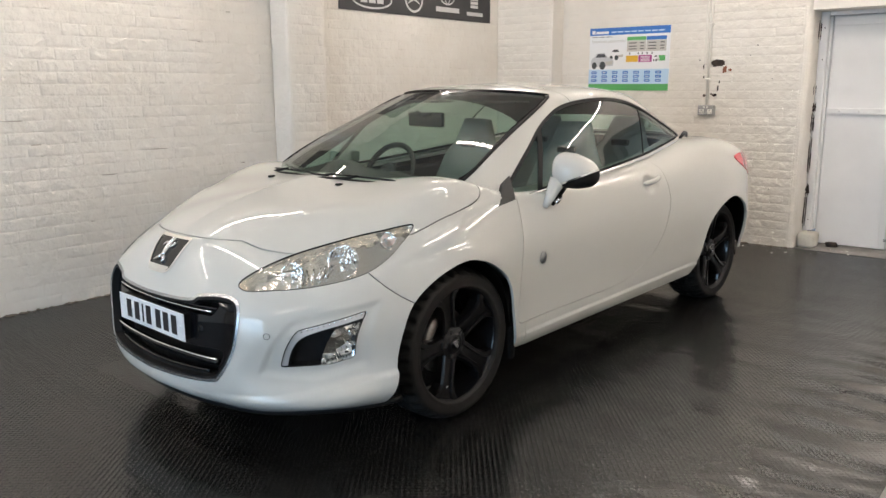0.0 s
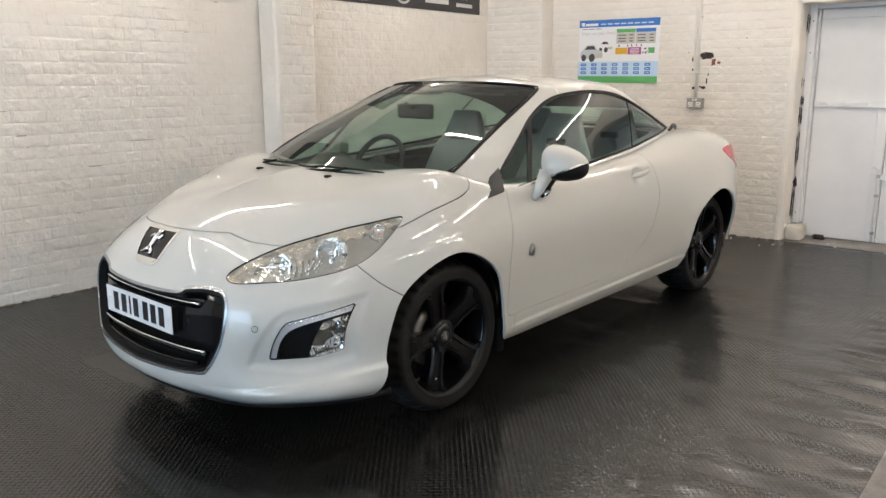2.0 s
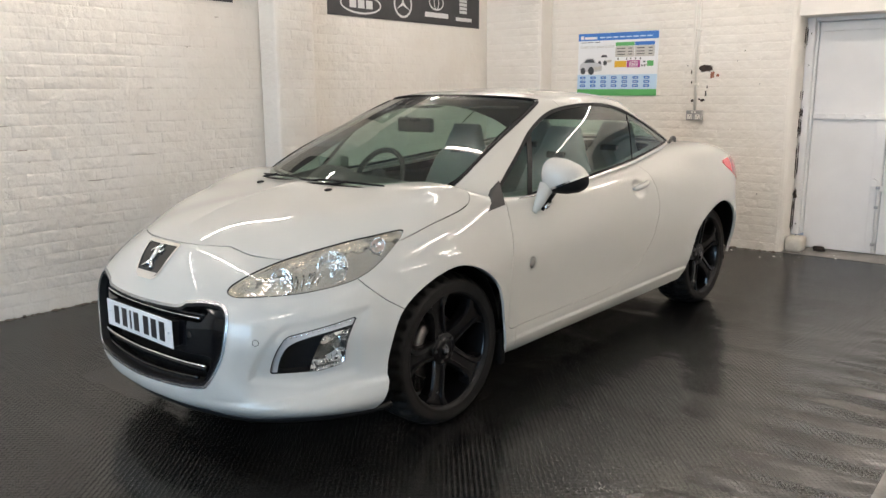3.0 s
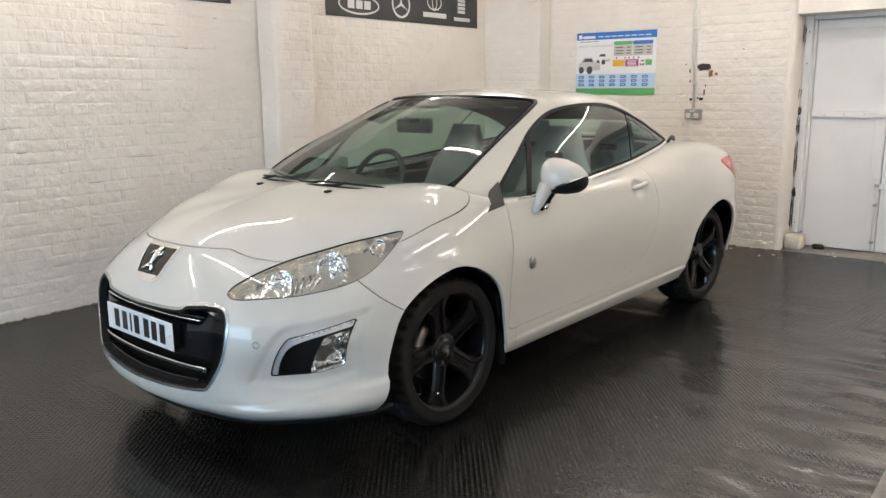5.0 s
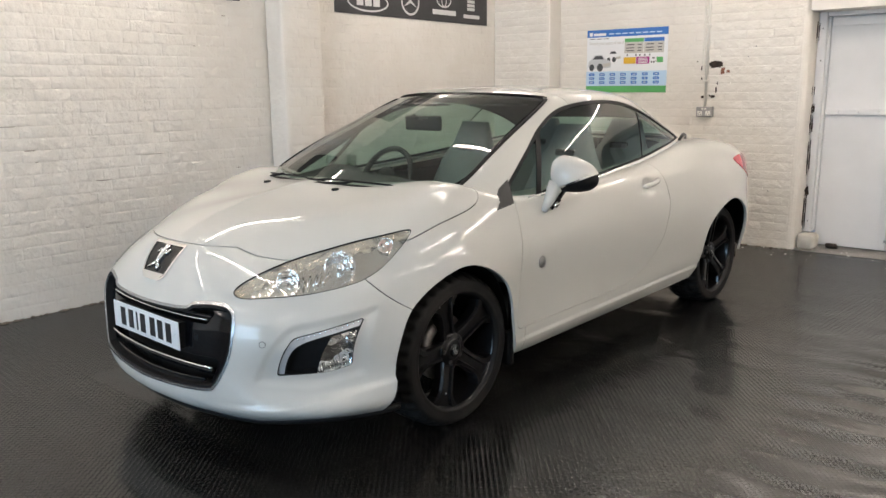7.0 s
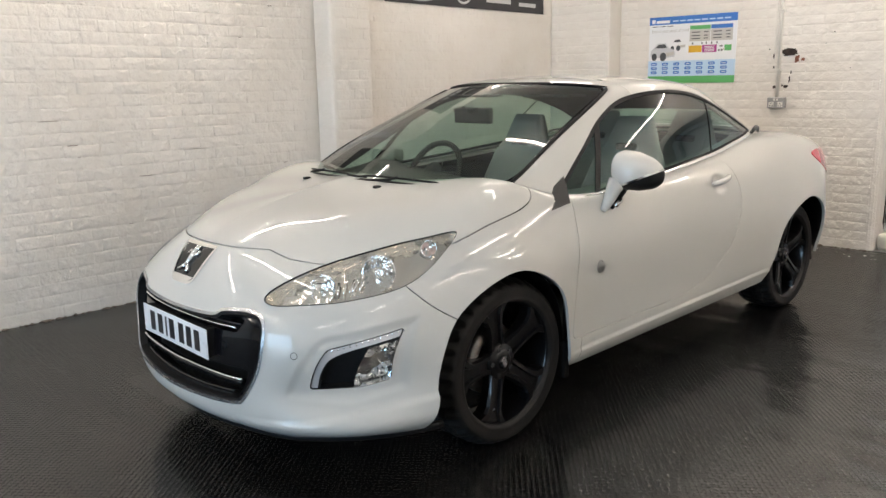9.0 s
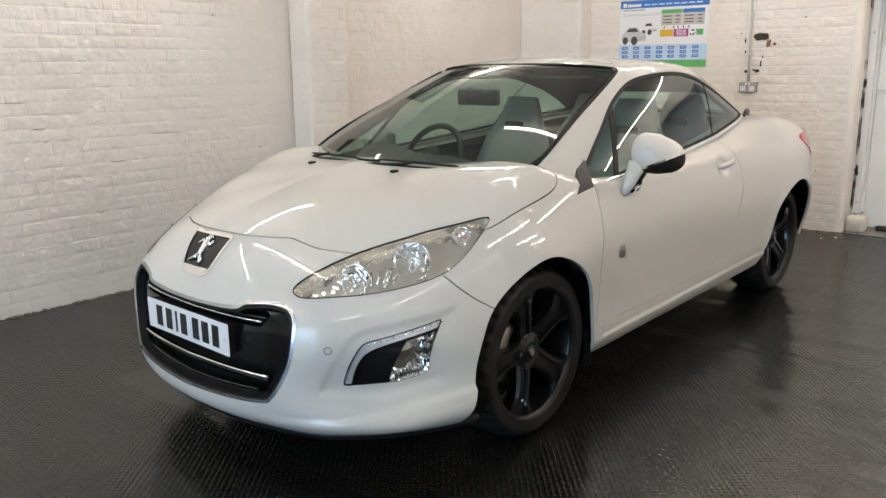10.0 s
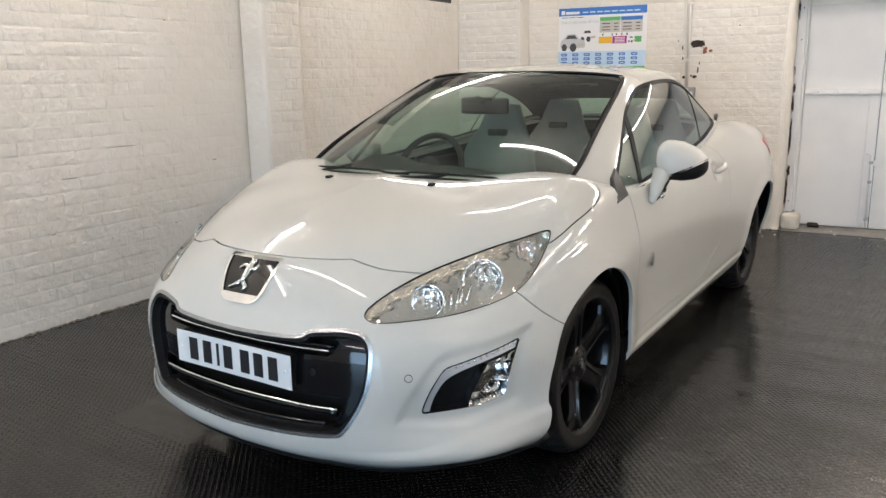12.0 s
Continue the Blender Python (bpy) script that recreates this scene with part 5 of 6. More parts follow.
front_wheel = wheel_parts()
front_wheel.parent = car
WY = 0.711
for (x, y, turn, ang) in ((HUB_F - 0.008, WY, 0, 17), (HUB_F - 0.008, -WY, 180, 20), (HUB_R, WY - 0.020, 0, 7), (HUB_R, -WY + 0.020, 180, 50)):
    m = Matrix.Translation((x, y, HUB_Z)) @ Matrix.Rotation(radians(turn), 4, "Z") @ Matrix.Rotation(radians(ang), 4, "Y")
    if y > 0 and x > -1:
        front_wheel.matrix_basis = m
    else:
        w = copy_thing(front_wheel, m)
        w.parent = car
# brake calipers, fixed behind the spokes
for x in (HUB_F - 0.008, HUB_R):
    for s in (1, -1):
        pts = [(x + 0.125 * math.cos(t), s * 0.735, HUB_Z + 0.125 * math.sin(t)) for t in np.linspace(0.1, 1.0, 8)]
        part("brake_caliper", tube(pts, 0.028, 8), DISC, car, "grey iron brake caliper", smooth=True)
# each tyre sits flat where it bears on the mat
for w in [ob for ob in car.children if ob.name.startswith("wheel") and ob.data is None]:
    rubber = next(ob for ob in w.children if ob.name.startswith("tyre"))
    rubber.data = rubber.data.copy()
    back = w.matrix_basis.inverted()
    for v in rubber.data.vertices:
        p = w.matrix_basis @ v.co
        if p.z < 0.0025:
            v.co = back @ Vector((p.x, p.y, 0.0025))


# wheel wells and floor pan
for x, ln in ((HUB_F, arch_f), (HUB_R, arch_r)):
    for s in (1, -1):
        bm = bmesh.new()
        pts = [(px, pz) for px, pz in ln if pz > 0.21]
        pts = sorted(pts, key=lambda q: -math.atan2(q[1] - 0.0, q[0] - x))
        rows = [[bm.verts.new((x + (px - x) * g, s * y, 0.318 + (pz - 0.318) * g)) for px, pz in pts] for y, g in ((0.83 if x == HUB_F else 0.79, 1.0), (0.82 if x == HUB_F else 0.78, 1.03), (0.45, 1.03))]
        for A, B in zip(rows, rows[1:]):
            for j in range(len(pts) - 1):
                bm.faces.new((A[j], A[j + 1], B[j + 1], B[j]))
        bm.faces.new(rows[-1])
        part("wheel_well", bm, LINER, car, "black wheel arch liner")
for s in (1, -1):
    part("arch_guard", bbox(-0.372, -0.332, s * 0.775 - 0.065, s * 0.775 + 0.065, 0.165, 0.33, bevel=0.014), LINER, car, "black plastic guard behind the front wheel")
part("floor_pan", bbox(-3.1, 0.62, -0.50, 0.50, 0.20, 0.25, bevel=0.01), BLACK, car)
part("cabin_tub", bbox(-2.55, 0.10, -0.66, 0.66, 0.23, 0.30, bevel=0.01), DASH, car)
for s in (1, -1):
    part("door_card", bbox(-1.72, -0.46, s * 0.745 - 0.025, s * 0.745 + 0.025, 0.28, 0.89, bevel=0.02), DASH, doors[0 if s > 0 else 1], "dark grey inner door trim")
    part("rear_trim", bbox(-2.5, -1.74, s * 0.68 - 0.05, s * 0.68 + 0.02, 0.28, 0.97, bevel=0.03), DASH, car)


# ---- cabin ----
def loft_box(sections, mat, name, parent, label="", smooth=True):
    """A soft form through rounded cross-sections (centre, half width in y, half size along a second way)."""
    bm = bmesh.new()
    rows = []
    for c, hy, d in sections:
        c, d = Vector(c), Vector(d)
        row = []
        for k in range(20):
            t = 2 * math.pi * k / 20
            ct, st_ = math.cos(t), math.sin(t)
            row.append(bm.verts.new(c + Vector((0, hy * math.copysign(abs(ct) ** 0.45, ct), 0)) + d * math.copysign(abs(st_) ** 0.6, st_)))
        rows.append(row)
    for A, B in zip(rows, rows[1:]):
        for k in range(20):
            bm.faces.new((A[k], A[(k + 1) % 20], B[(k + 1) % 20], B[k]))
    bm.faces.new(rows[0])
    bm.faces.new(rows[-1])
    bmesh.ops.recalc_face_normals(bm, faces=bm.faces)
    return part(name, bm, mat, parent, label, smooth)


def seat(y, x=-1.18, rear=False):
    e = new("seat")
    e.parent = car
    tagged(e, "pale grey leather sports seat")
    e.matrix_basis = Matrix.Translation((x, y, 0.0))
    loft_box([((0.28, 0, 0.42), 0.20, (0, 0, 0.05)), ((0.22, 0, 0.46), 0.25, (0, 0, 0.09)), ((0.0, 0, 0.45), 0.26, (0, 0, 0.09)), ((-0.22, 0, 0.42), 0.25, (0, 0, 0.09))], LEATHER, "cushion", e)
    b = loft_box([((-0.16, 0, 0.44), 0.22, (0.07, 0, 0)), ((-0.20, 0, 0.60), 0.26, (0.09, 0, 0.02)), ((-0.25, 0, 0.78), 0.255, (0.085, 0, 0.02)), ((-0.30, 0, 0.95), 0.21, (0.065, 0, 0.02)), ((-0.335, 0, 1.05), 0.15, (0.05, 0, 0.01)), ((-0.35, 0, 1.12), 0.125, (0.045, 0, 0.01)), ((-0.36, 0, 1.19), 0.10, (0.03, 0, 0.005))], LEATHER, "backrest", e)
    part("headrest_slot", bbox(-0.285, -0.262, -0.065, 0.065, 0.995, 1.055, bevel=0.01), INK, b)
    part("lower_slot", bbox(-0.19, -0.17, -0.10, 0.10, 0.68, 0.70, bevel=0.005), DASH, b)
    return e


for y in (-0.37, 0.37):
    seat(y)
    seat(y * 0.85, -1.88)
bm = bmesh.new()
rows = []
for y in np.linspace(-0.56, 0.56, 25):
    hood = 0.055 * math.exp(-((y + 0.37) / 0.17) ** 2) + 0.02 * math.exp(-(y / 0.15) ** 2)
    edge = 0.16 * (y / 0.56) ** 2
    rows.append([bm.verts.new(p) for p in ((0.0 - edge, y, 0.945), (-0.12 - edge, y, 0.955), (-0.33 - edge * 0.6, y, 0.955 + hood), (-0.43 - edge * 0.4, y, 0.945 + hood), (-0.455, y, 0.915 + hood * 0.6), (-0.42, y, 0.80), (-0.46, y, 0.70), (-0.30, y, 0.50))])
for A, B in zip(rows, rows[1:]):
    for k in range(7):
        bm.faces.new((A[k], B[k], B[k + 1], A[k + 1]))
part("dashboard", bm, DASH, car, "dark grey moulded dashboard", smooth=True)
wheel_c, tilt = Vector((-0.73, -0.36, 0.90)), Matrix.Rotation(radians(-26), 4, "Y")
sw = part("steering_wheel", tube([wheel_c + tilt @ Vector((0, 0.185 * math.cos(t), 0.185 * math.sin(t))) for t in np.linspace(0, 2 * math.pi, 48, endpoint=False)], 0.016, 10, closed=True), DASH, car, "black leather steering wheel", smooth=True)
part("wheel_boss", lathe([(0.0004, -0.04), (0.05, -0.035), (0.07, -0.01), (0.06, 0.02), (0.0004, 0.05)], 24, "x", wheel_c), DASH, sw, smooth=True)
for a in (0.1, math.pi - 0.1, -math.pi / 2):
    part("wheel_spoke", tube([wheel_c + tilt @ Vector((0.01, 0.05 * math.cos(a), 0.05 * math.sin(a))), wheel_c + tilt @ Vector((0, 0.18 * math.cos(a), 0.18 * math.sin(a)))], 0.014, 8), DASH, sw, smooth=True)
part("steering_column", tube([wheel_c + Vector((0.02, 0, 0)), (-0.45, -0.36, 0.86)], 0.04, 10), DASH, sw, smooth=True)
part("rear_view_mirror", bbox(-0.685, -0.655, -0.125, 0.125, 1.185, 1.262, bevel=0.013, seg=3), DASH, car, "dark rear-view mirror")
part("mirror_stalk", tube([(-0.66, 0, 1.245), (-0.60, 0, 1.262)], 0.012, 8), DASH, car)
part("sensor_pod", bbox(-0.66, -0.58, -0.05, 0.05, 1.245, 1.262, bevel=0.006), DASH, car)
part("centre_console", bbox(-1.3, -0.42, -0.10, 0.10, 0.3, 0.62, bevel=0.03), DASH, car)
for s in (1, -1):
    part("sun_visor", bbox(-1.02, -0.90, s * 0.27 - 0.15, s * 0.27 + 0.15, 1.305, 1.318, bevel=0.005), LINING, car, "dark grey sun visor")


# ---- back of the room: door, frame, fittings ----
DX = -4.92
setting("wall_recess_floor", bbox(DX - 0.3, BACK, 0.84, 3.3, 0.001, 0.006), CONCRETE, "worn grey concrete threshold at the door", "floor")
door_1 = setting("door_1", bbox(DX - 0.05, DX, 0.925, 1.507, 0.015, 1.965, bevel=0.004), DOORWHITE, "white painted flush door leaf, shut, scuffed at the foot", "door")
door_2 = setting("door_2", bbox(DX - 0.05, DX - 0.004, 1.515, 3.2, 0.015, 1.965, bevel=0.004), DOORWHITE, "white painted wide door leaf, shut", "door")
for d, y0, y1 in ((door_1, 0.925, 1.505), (door_2, 1.52, 3.2)):
    part("rail", bbox(DX, DX + 0.03, y0 + 0.004, y1, 1.150, 1.20, bevel=0.004), DOORWHITE, d)
    part("top_rail", bbox(DX, DX + 0.018, y0 + 0.004, y1, 1.885, 1.955, bevel=0.004), DOORWHITE, d)
    for k in range(4 if y1 < 2 else 7):
        y = y0 + 0.11 + 0.155 * k
        part("bolt_head", lathe([(0.0004, 0.006), (0.006, 0.005), (0.011, 0.0)], 12, "x", (DX + 0.03, y, 1.178)), DOORWHITE, d, smooth=True)
part("edge_batten", bbox(DX, DX + 0.012, 1.43, 1.503, 0.02, 1.15, bevel=0.003), DOORWHITE, door_1)
latch = part("drop_bolt", bbox(DX + 0.012, DX + 0.022, 1.43, 1.56, 0.555, 0.600, bevel=0.003), DOORWHITE, door_1, "painted steel drop bolt")
part("bolt_rod", tube([(DX + 0.034, 1.49, 0.03), (DX + 0.034, 1.49, 0.64), (DX + 0.034, 1.45, 0.66)], 0.008, 8), DOORWHITE, latch, smooth=True)
for z in (0.10, 0.42, 0.585):
    part("bolt_staple", bbox(DX + 0.012, DX + 0.044, 1.475, 1.505, z - 0.012, z + 0.012, bevel=0.003), STEEL, latch)
trim_1 = setting("trim_door_frame", bbox(DX - 0.05, DX + 0.09, 0.84, 0.905, 0.13, 2.0, bevel=0.006), DOORWHITE, "white painted timber door jamb with scraped edge", "door frame")
setting("trim_door_head", bbox(DX - 0.05, DX + 0.07, 0.905, 3.3, 1.968, 2.0, bevel=0.004), DOORWHITE, "white painted timber door head", "door frame")
part("stop_bead", bbox(DX - 0.04, DX + 0.03, 0.905, 0.922, 0.14, 1.96, bevel=0.003), DOORWHITE, trim_1)

rnd = random.Random(7)


def ragged(y0, y1, z0, z1, n, jitter):
    """A torn outline, in y and z."""
    cy, cz = (y0 + y1) / 2, (z0 + z1) / 2
    out = []
    for k in range(n):
        t = 2 * math.pi * k / n
        c, s = math.cos(t), math.sin(t)
        g = 1 - jitter * rnd.random()
        out.append((cy + g * (y1 - y0) / 2 * math.copysign(abs(c) ** 0.6, c), cz + g * (z1 - z0) / 2 * math.copysign(abs(s) ** 0.6, s)))
    return out


def chip(x, y0, y1, z0, z1, mat, parent, label="", n=18, jitter=0.5, name="chipped_patch"):
    bm = prism(ragged(y0, y1, z0, z1, n, jitter), 0.004)
    bmesh.ops.transform(bm, verts=bm.verts, matrix=Matrix(((0, -1, 0, x + 0.004), (1, 0, 0, 0), (0, 0, 1, 0), (0, 0, 0, 1))))
    bmesh.ops.recalc_face_normals(bm, faces=bm.faces)
    return part(name, bm, mat, parent, label)


REDBRICK = worn("bare red brick", (0.30, 0.12, 0.07), (0.20, 0.09, 0.06), 30, 0.9, 0.004)
face = BACK + 0.0065
chip(face, 0.015, 0.145, 1.555, 1.625, DARKHOLE, wall_back, "dark hole knocked in the paint", 22, 0.35)
chip(face, 0.12, 0.165, 1.50, 1.57, REDBRICK, wall_back, "bare red brick where paint has gone")
chip(face, 0.17, 0.21, 1.515, 1.545, REDBRICK, wall_back)
for y, z, w, h in ((0.09, 1.37, 0.018, 0.07), (0.065, 1.31, 0.05, 0.03), (0.035, 1.32, 0.02, 0.02), (-0.03, 1.31, 0.03, 0.03), (-0.045, 1.47, 0.012, 0.03), (-0.05, 1.56, 0.012, 0.05), (0.10, 1.43, 0.012, 0.03), (0.42, 1.735, 0.012, 0.014), (0.36, 1.65, 0.008, 0.010), (-0.09, 1.62, 0.014, 0.014), (0.56, 1.45, 0.008, 0.008), (0.6, 0.5, 0.01, 0.012)):
    chip(face, y - w / 2, y + w / 2, z - h / 2, z + h / 2, DARKHOLE, wall_back)
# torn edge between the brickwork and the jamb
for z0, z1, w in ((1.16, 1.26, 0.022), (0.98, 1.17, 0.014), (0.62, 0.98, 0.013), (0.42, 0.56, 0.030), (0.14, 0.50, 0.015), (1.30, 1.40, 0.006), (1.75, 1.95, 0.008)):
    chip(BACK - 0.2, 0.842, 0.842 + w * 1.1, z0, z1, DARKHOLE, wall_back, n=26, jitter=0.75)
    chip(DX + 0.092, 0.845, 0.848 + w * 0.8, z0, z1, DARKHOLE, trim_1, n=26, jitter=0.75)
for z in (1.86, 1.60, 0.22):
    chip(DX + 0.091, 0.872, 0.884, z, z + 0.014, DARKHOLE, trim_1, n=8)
bm = bbox(-0.09, 0.09, -0.075, 0.075, 0, 0.135, bevel=0.035, seg=3)
for v in bm.verts:
    v.co += 0.012 * noise.noise_vector(v.co * 14)
    v.co.z = max(v.co.z, 0.006)
stone = tagged(part("kerb_stone", bm, GREYPIER, smooth=True), "cream painted rough stone at the foot of the door jamb", "stone")
stone.matrix_world = ROOM @ Matrix.Translation((DX + 0.20, 0.92, 0))
bm = bbox(-0.03, 0.03, -0.05, 0.05, 0, 0.05, bevel=0.018, seg=2)
for v in bm.verts:
    v.co += 0.012 * noise.noise_vector(v.co * 25)
    v.co.z = max(v.co.z, 0.006)
rag = tagged(part("rubble_lump", bm, DARKHOLE, smooth=True), "dark lump of rubble by the door", "rubble")
rag.matrix_world = ROOM @ Matrix.Translation((DX + 0.10, 1.09, 0))
bits = bmesh.new()
for _ in range(60):
    x, y, r = rnd.uniform(-4.85, -4.2), rnd.uniform(0.2, 2.4), rnd.uniform(0.003, 0.012)
    o = bmesh.ops.create_icosphere(bits, subdivisions=1, radius=r)
    bmesh.ops.transform(bits, verts=o["verts"], matrix=Matrix.Translation((x, y, 0.004)) @ Matrix.Diagonal((1.4, 1, 0.35, 1)))
tagged(setting("paint_flakes", bits, PLASTER, "white paint flakes scattered by the door", "debris"), kind="stuff")

setting("pavement_strip", bbox(-4.5, FRONT, 2.37, 4.5, 0.0, 0.004), CONCRETE, "bare grey concrete beyond the edge of the matting", "floor")

# conduit and socket
con = empty("conduit", "white plastic conduit with saddles on the back wall", "conduit")
con.matrix_world = ROOM
part("pipe", tube([(BACK + 0.018, 0.0, 1.21), (BACK + 0.018, 0.0, HIGH)], 0.0125, 14), PVC, con, smooth=True)
part("side_strip", bbox(BACK, BACK + 0.012, -0.055, -0.035, 1.60, HIGH, bevel=0.003), PVC, con)
for z in (1.45, 1.93, 2.5):
    part("saddle", bbox(BACK, BACK + 0.034, -0.022, 0.022, z - 0.009, z + 0.009, bevel=0.004), PVC, con)
soc = empty("socket", "grey metal-clad double socket on the back wall", "socket")
soc.matrix_world = ROOM
part("box", bbox(BACK, BACK + 0.042, -0.068, 0.080, 1.133, 1.222, bevel=0.006), SOCKETM, soc)
fp = part("face_plate", bbox(BACK + 0.042, BACK + 0.050, -0.066, 0.078, 1.135, 1.220, bevel=0.003), SOCKETM, soc)
for y in (-0.031, 0.043):
    part("outlet", bbox(BACK + 0.050, BACK + 0.053, y - 0.021, y + 0.021, 1.143, 1.185, bevel=0.003), PVC, fp)
    for dy, z in ((0, 1.174), (-0.011, 1.153), (0.011, 1.153)):
        part("pin_hole", bbox(BACK + 0.053, BACK + 0.0535, y + dy - 0.003, y + dy + 0.003, z - 0.004, z + 0.004), INK, fp)
    part("switch", bbox(BACK + 0.050, BACK + 0.057, (y - 0.006) * 0.35 - 0.008 + 0.006, (y - 0.006) * 0.35 + 0.014, 1.196, 1.212, bevel=0.002), PVC, fp)

# warranty poster
PBLUE = material("blue print", (0.03, 0.16, 0.52), 0.35)
PGREEN = material("green print", (0.10, 0.40, 0.12), 0.35)
PPALE = material("pale blue print", (0.50, 0.66, 0.82), 0.35)
PWHITE = material("white poster card", (0.80, 0.81, 0.82), 0.35)
PGREY = material("grey print", (0.52, 0.50, 0.46), 0.4)
PYELLOW = material("amber print", (0.72, 0.42, 0.03), 0.4)
PMAG = material("magenta print", (0.36, 0.03, 0.22), 0.4)
PCAR = material("silver print", (0.55, 0.56, 0.58), 0.35)
PDARK = material("dark print", (0.05, 0.055, 0.06), 0.4)
poster = tagged(part("poster", bbox(0, 0.005, 0, 0.841, 0, 0.594, bevel=0.001), PWHITE), "blue, white and green printed wall poster with a pale car picture", "poster")
poster.matrix_world = ROOM @ Matrix.Translation((BACK + 0.008, -1.222, 1.356)) @ Matrix.Rotation(radians(-0.3), 4, "X")


def print_block(y0, y1, z0, z1, mat, name="print_block", lift=1, r=0.0):
    pts = rounded([(y0, z0), (y1, z0), (y1, z1), (y0, z1)], r) if r else [(y0, z0), (y1, z0), (y1, z1), (y0, z1)]
    bm = bmesh.new()
    bm.faces.new([bm.verts.new((0.005 + 0.0006 * lift, y, z)) for y, z in pts])
    return part(name, bm, mat, poster)


print_block(0, 0.841, 0.525, 0.594, PBLUE)
print_block(0, 0.841, 0.0, 0.062, PGREEN)
print_block(0, 0.841, 0.062, 0.20, PPALE)
print_block(0.025, 0.06, 0.537, 0.572, PWHITE, lift=2)
print_block(0.07, 0.205, 0.538, 0.562, PWHITE, lift=2)
for k in range(8):
    print_block(0.235 + 0.07 * k, 0.235 + 0.07 * k + 0.055, 0.546, 0.558, PPALE, lift=2)
for k in range(3):
    print_block(0.03 + 0.075 * k, 0.09 + 0.075 * k, 0.506, 0.512, PDARK)
print_block(0.405, 0.60, 0.468, 0.502, PGREEN)
print_block(0.605, 0.805, 0.468, 0.502, PBLUE)
for y0, y1 in ((0.405, 0.60), (0.605, 0.805)):
    print_block(y0, y1, 0.365, 0.466, PGREY)
    for z in (0.44, 0.41, 0.385):
        print_block(y0 + 0.02, y0 + 0.10, z, z + 0.008, PDARK, lift=2)
        print_block(y1 - 0.06, y1 - 0.02, z, z + 0.008, PDARK, lift=2)
print_block(0.40, 0.525, 0.268, 0.328, PYELLOW)
print_block(0.53, 0.665, 0.265, 0.330, PMAG)
print_block(0.735, 0.80, 0.275, 0.325, PGREEN)
for y, m_ in ((0.43, PYELLOW), (0.56, PDARK), (0.61, PDARK), (0.66, PDARK), (0.52, PDARK)):
    print_block(y, y + 0.012, 0.338, 0.356, m_ if m_ is PDARK else PDARK)
for k in range(4):
    print_block(0.55, 0.645, 0.274 + 0.013 * k, 0.280 + 0.013 * k, PWHITE, lift=2)
for r in range(3):
    for c in range(7):
        y, z = 0.03 + 0.113 * c, 0.082 + 0.038 * r
        print_block(y, y + 0.06, z, z + 0.026, PBLUE, "print_pill", 2, 0.010)
        print_block(y + 0.012, y + 0.048, z + 0.010, z + 0.015, PWHITE, "print_bar", 3)


def print_shape(pts, mat, lift):
    bm = bmesh.new()
    bm.faces.new([bm.verts.new((0.005 + 0.0006 * lift, y, z)) for y, z in pts])
    part("print_shape", bm, mat, poster)


def print_car(y, z, w, h, body_m, lift):
    f = lambda *p: [(y + a * w, z + b * h) for a, b in p]
    print_shape(f((0, 0.22), (0.02, 0.55), (0.14, 0.72), (0.28, 0.98), (0.6, 1.0), (0.74, 0.70), (0.95, 0.58), (1.0, 0.36), (0.97, 0.14), (0.5, 0.08), (0.1, 0.12)), body_m, lift)
    print_shape(f((0.20, 0.70), (0.31, 0.92), (0.58, 0.93), (0.68, 0.70)), PDARK, lift + 1)
    print_shape(f((0.62, 0.40), (0.96, 0.46), (0.94, 0.24), (0.66, 0.18)), PGREY, lift + 1)
    for cx, cr in ((0.16, 0.11), (0.52, 0.13)):
        print_shape([(y + cx * w + cr * w * math.cos(t), z + 0.16 * h + cr * w * 1.2 * math.sin(t)) for t in np.linspace(0, 2 * math.pi, 16, endpoint=False)], PDARK, lift + 2)


print_car(0.215, 0.295, 0.16, 0.10, PWHITE, 1)
print_car(0.02, 0.215, 0.25, 0.145, PCAR, 4)
print_car(0.675, 0.272, 0.07, 0.055, PWHITE, 1)
txt = lettering("Extend your peace of mind", 0.043, 0.0004)
tm = part("print_line", txt, PGREY, poster)
tm.matrix_local = Matrix.Translation((0.0062, 0.21, 0.468)) @ Matrix(((0, 0, 1, 0), (1, 0, 0, 0), (0, 1, 0, 0), (0, 0, 0, 1))) @ Matrix.Diagonal((0.78, 1, 1, 1))


# banners over the car
def banner(x0, x1, y, z0, label):
    b = tagged(part("banner", bbox(x0, x1, y, y + 0.006, z0, z0 + 0.62, bevel=0.001), BANNER), label, "banner", "wall banners")
    b.matrix_world = ROOM
    return b


def emblem(parent, pts, y):
    bm = bmesh.new()
    bm.faces.new([bm.verts.new((x, y, z)) for x, z in pts])
    bmesh.ops.recalc_face_normals(bm, faces=bm.faces)
    part("printed_emblem", bm, PALEPRINT, parent)


def ring_bm(cx, cz, rx, rz, w, y, parent):
    bm = bmesh.new()
    n = 40
    A = [bm.verts.new((cx + rx * math.cos(2 * math.pi * k / n), y, cz + rz * math.sin(2 * math.pi * k / n))) for k in range(n)]
    B = [bm.verts.new((cx + (rx - w) * math.cos(2 * math.pi * k / n), y, cz + (rz - w) * math.sin(2 * math.pi * k / n))) for k in range(n)]
    for k in range(n):
        bm.faces.new((A[k], B[k], B[(k + 1) % n], A[(k + 1) % n]))
    part("printed_ring", bm, PALEPRINT, parent)


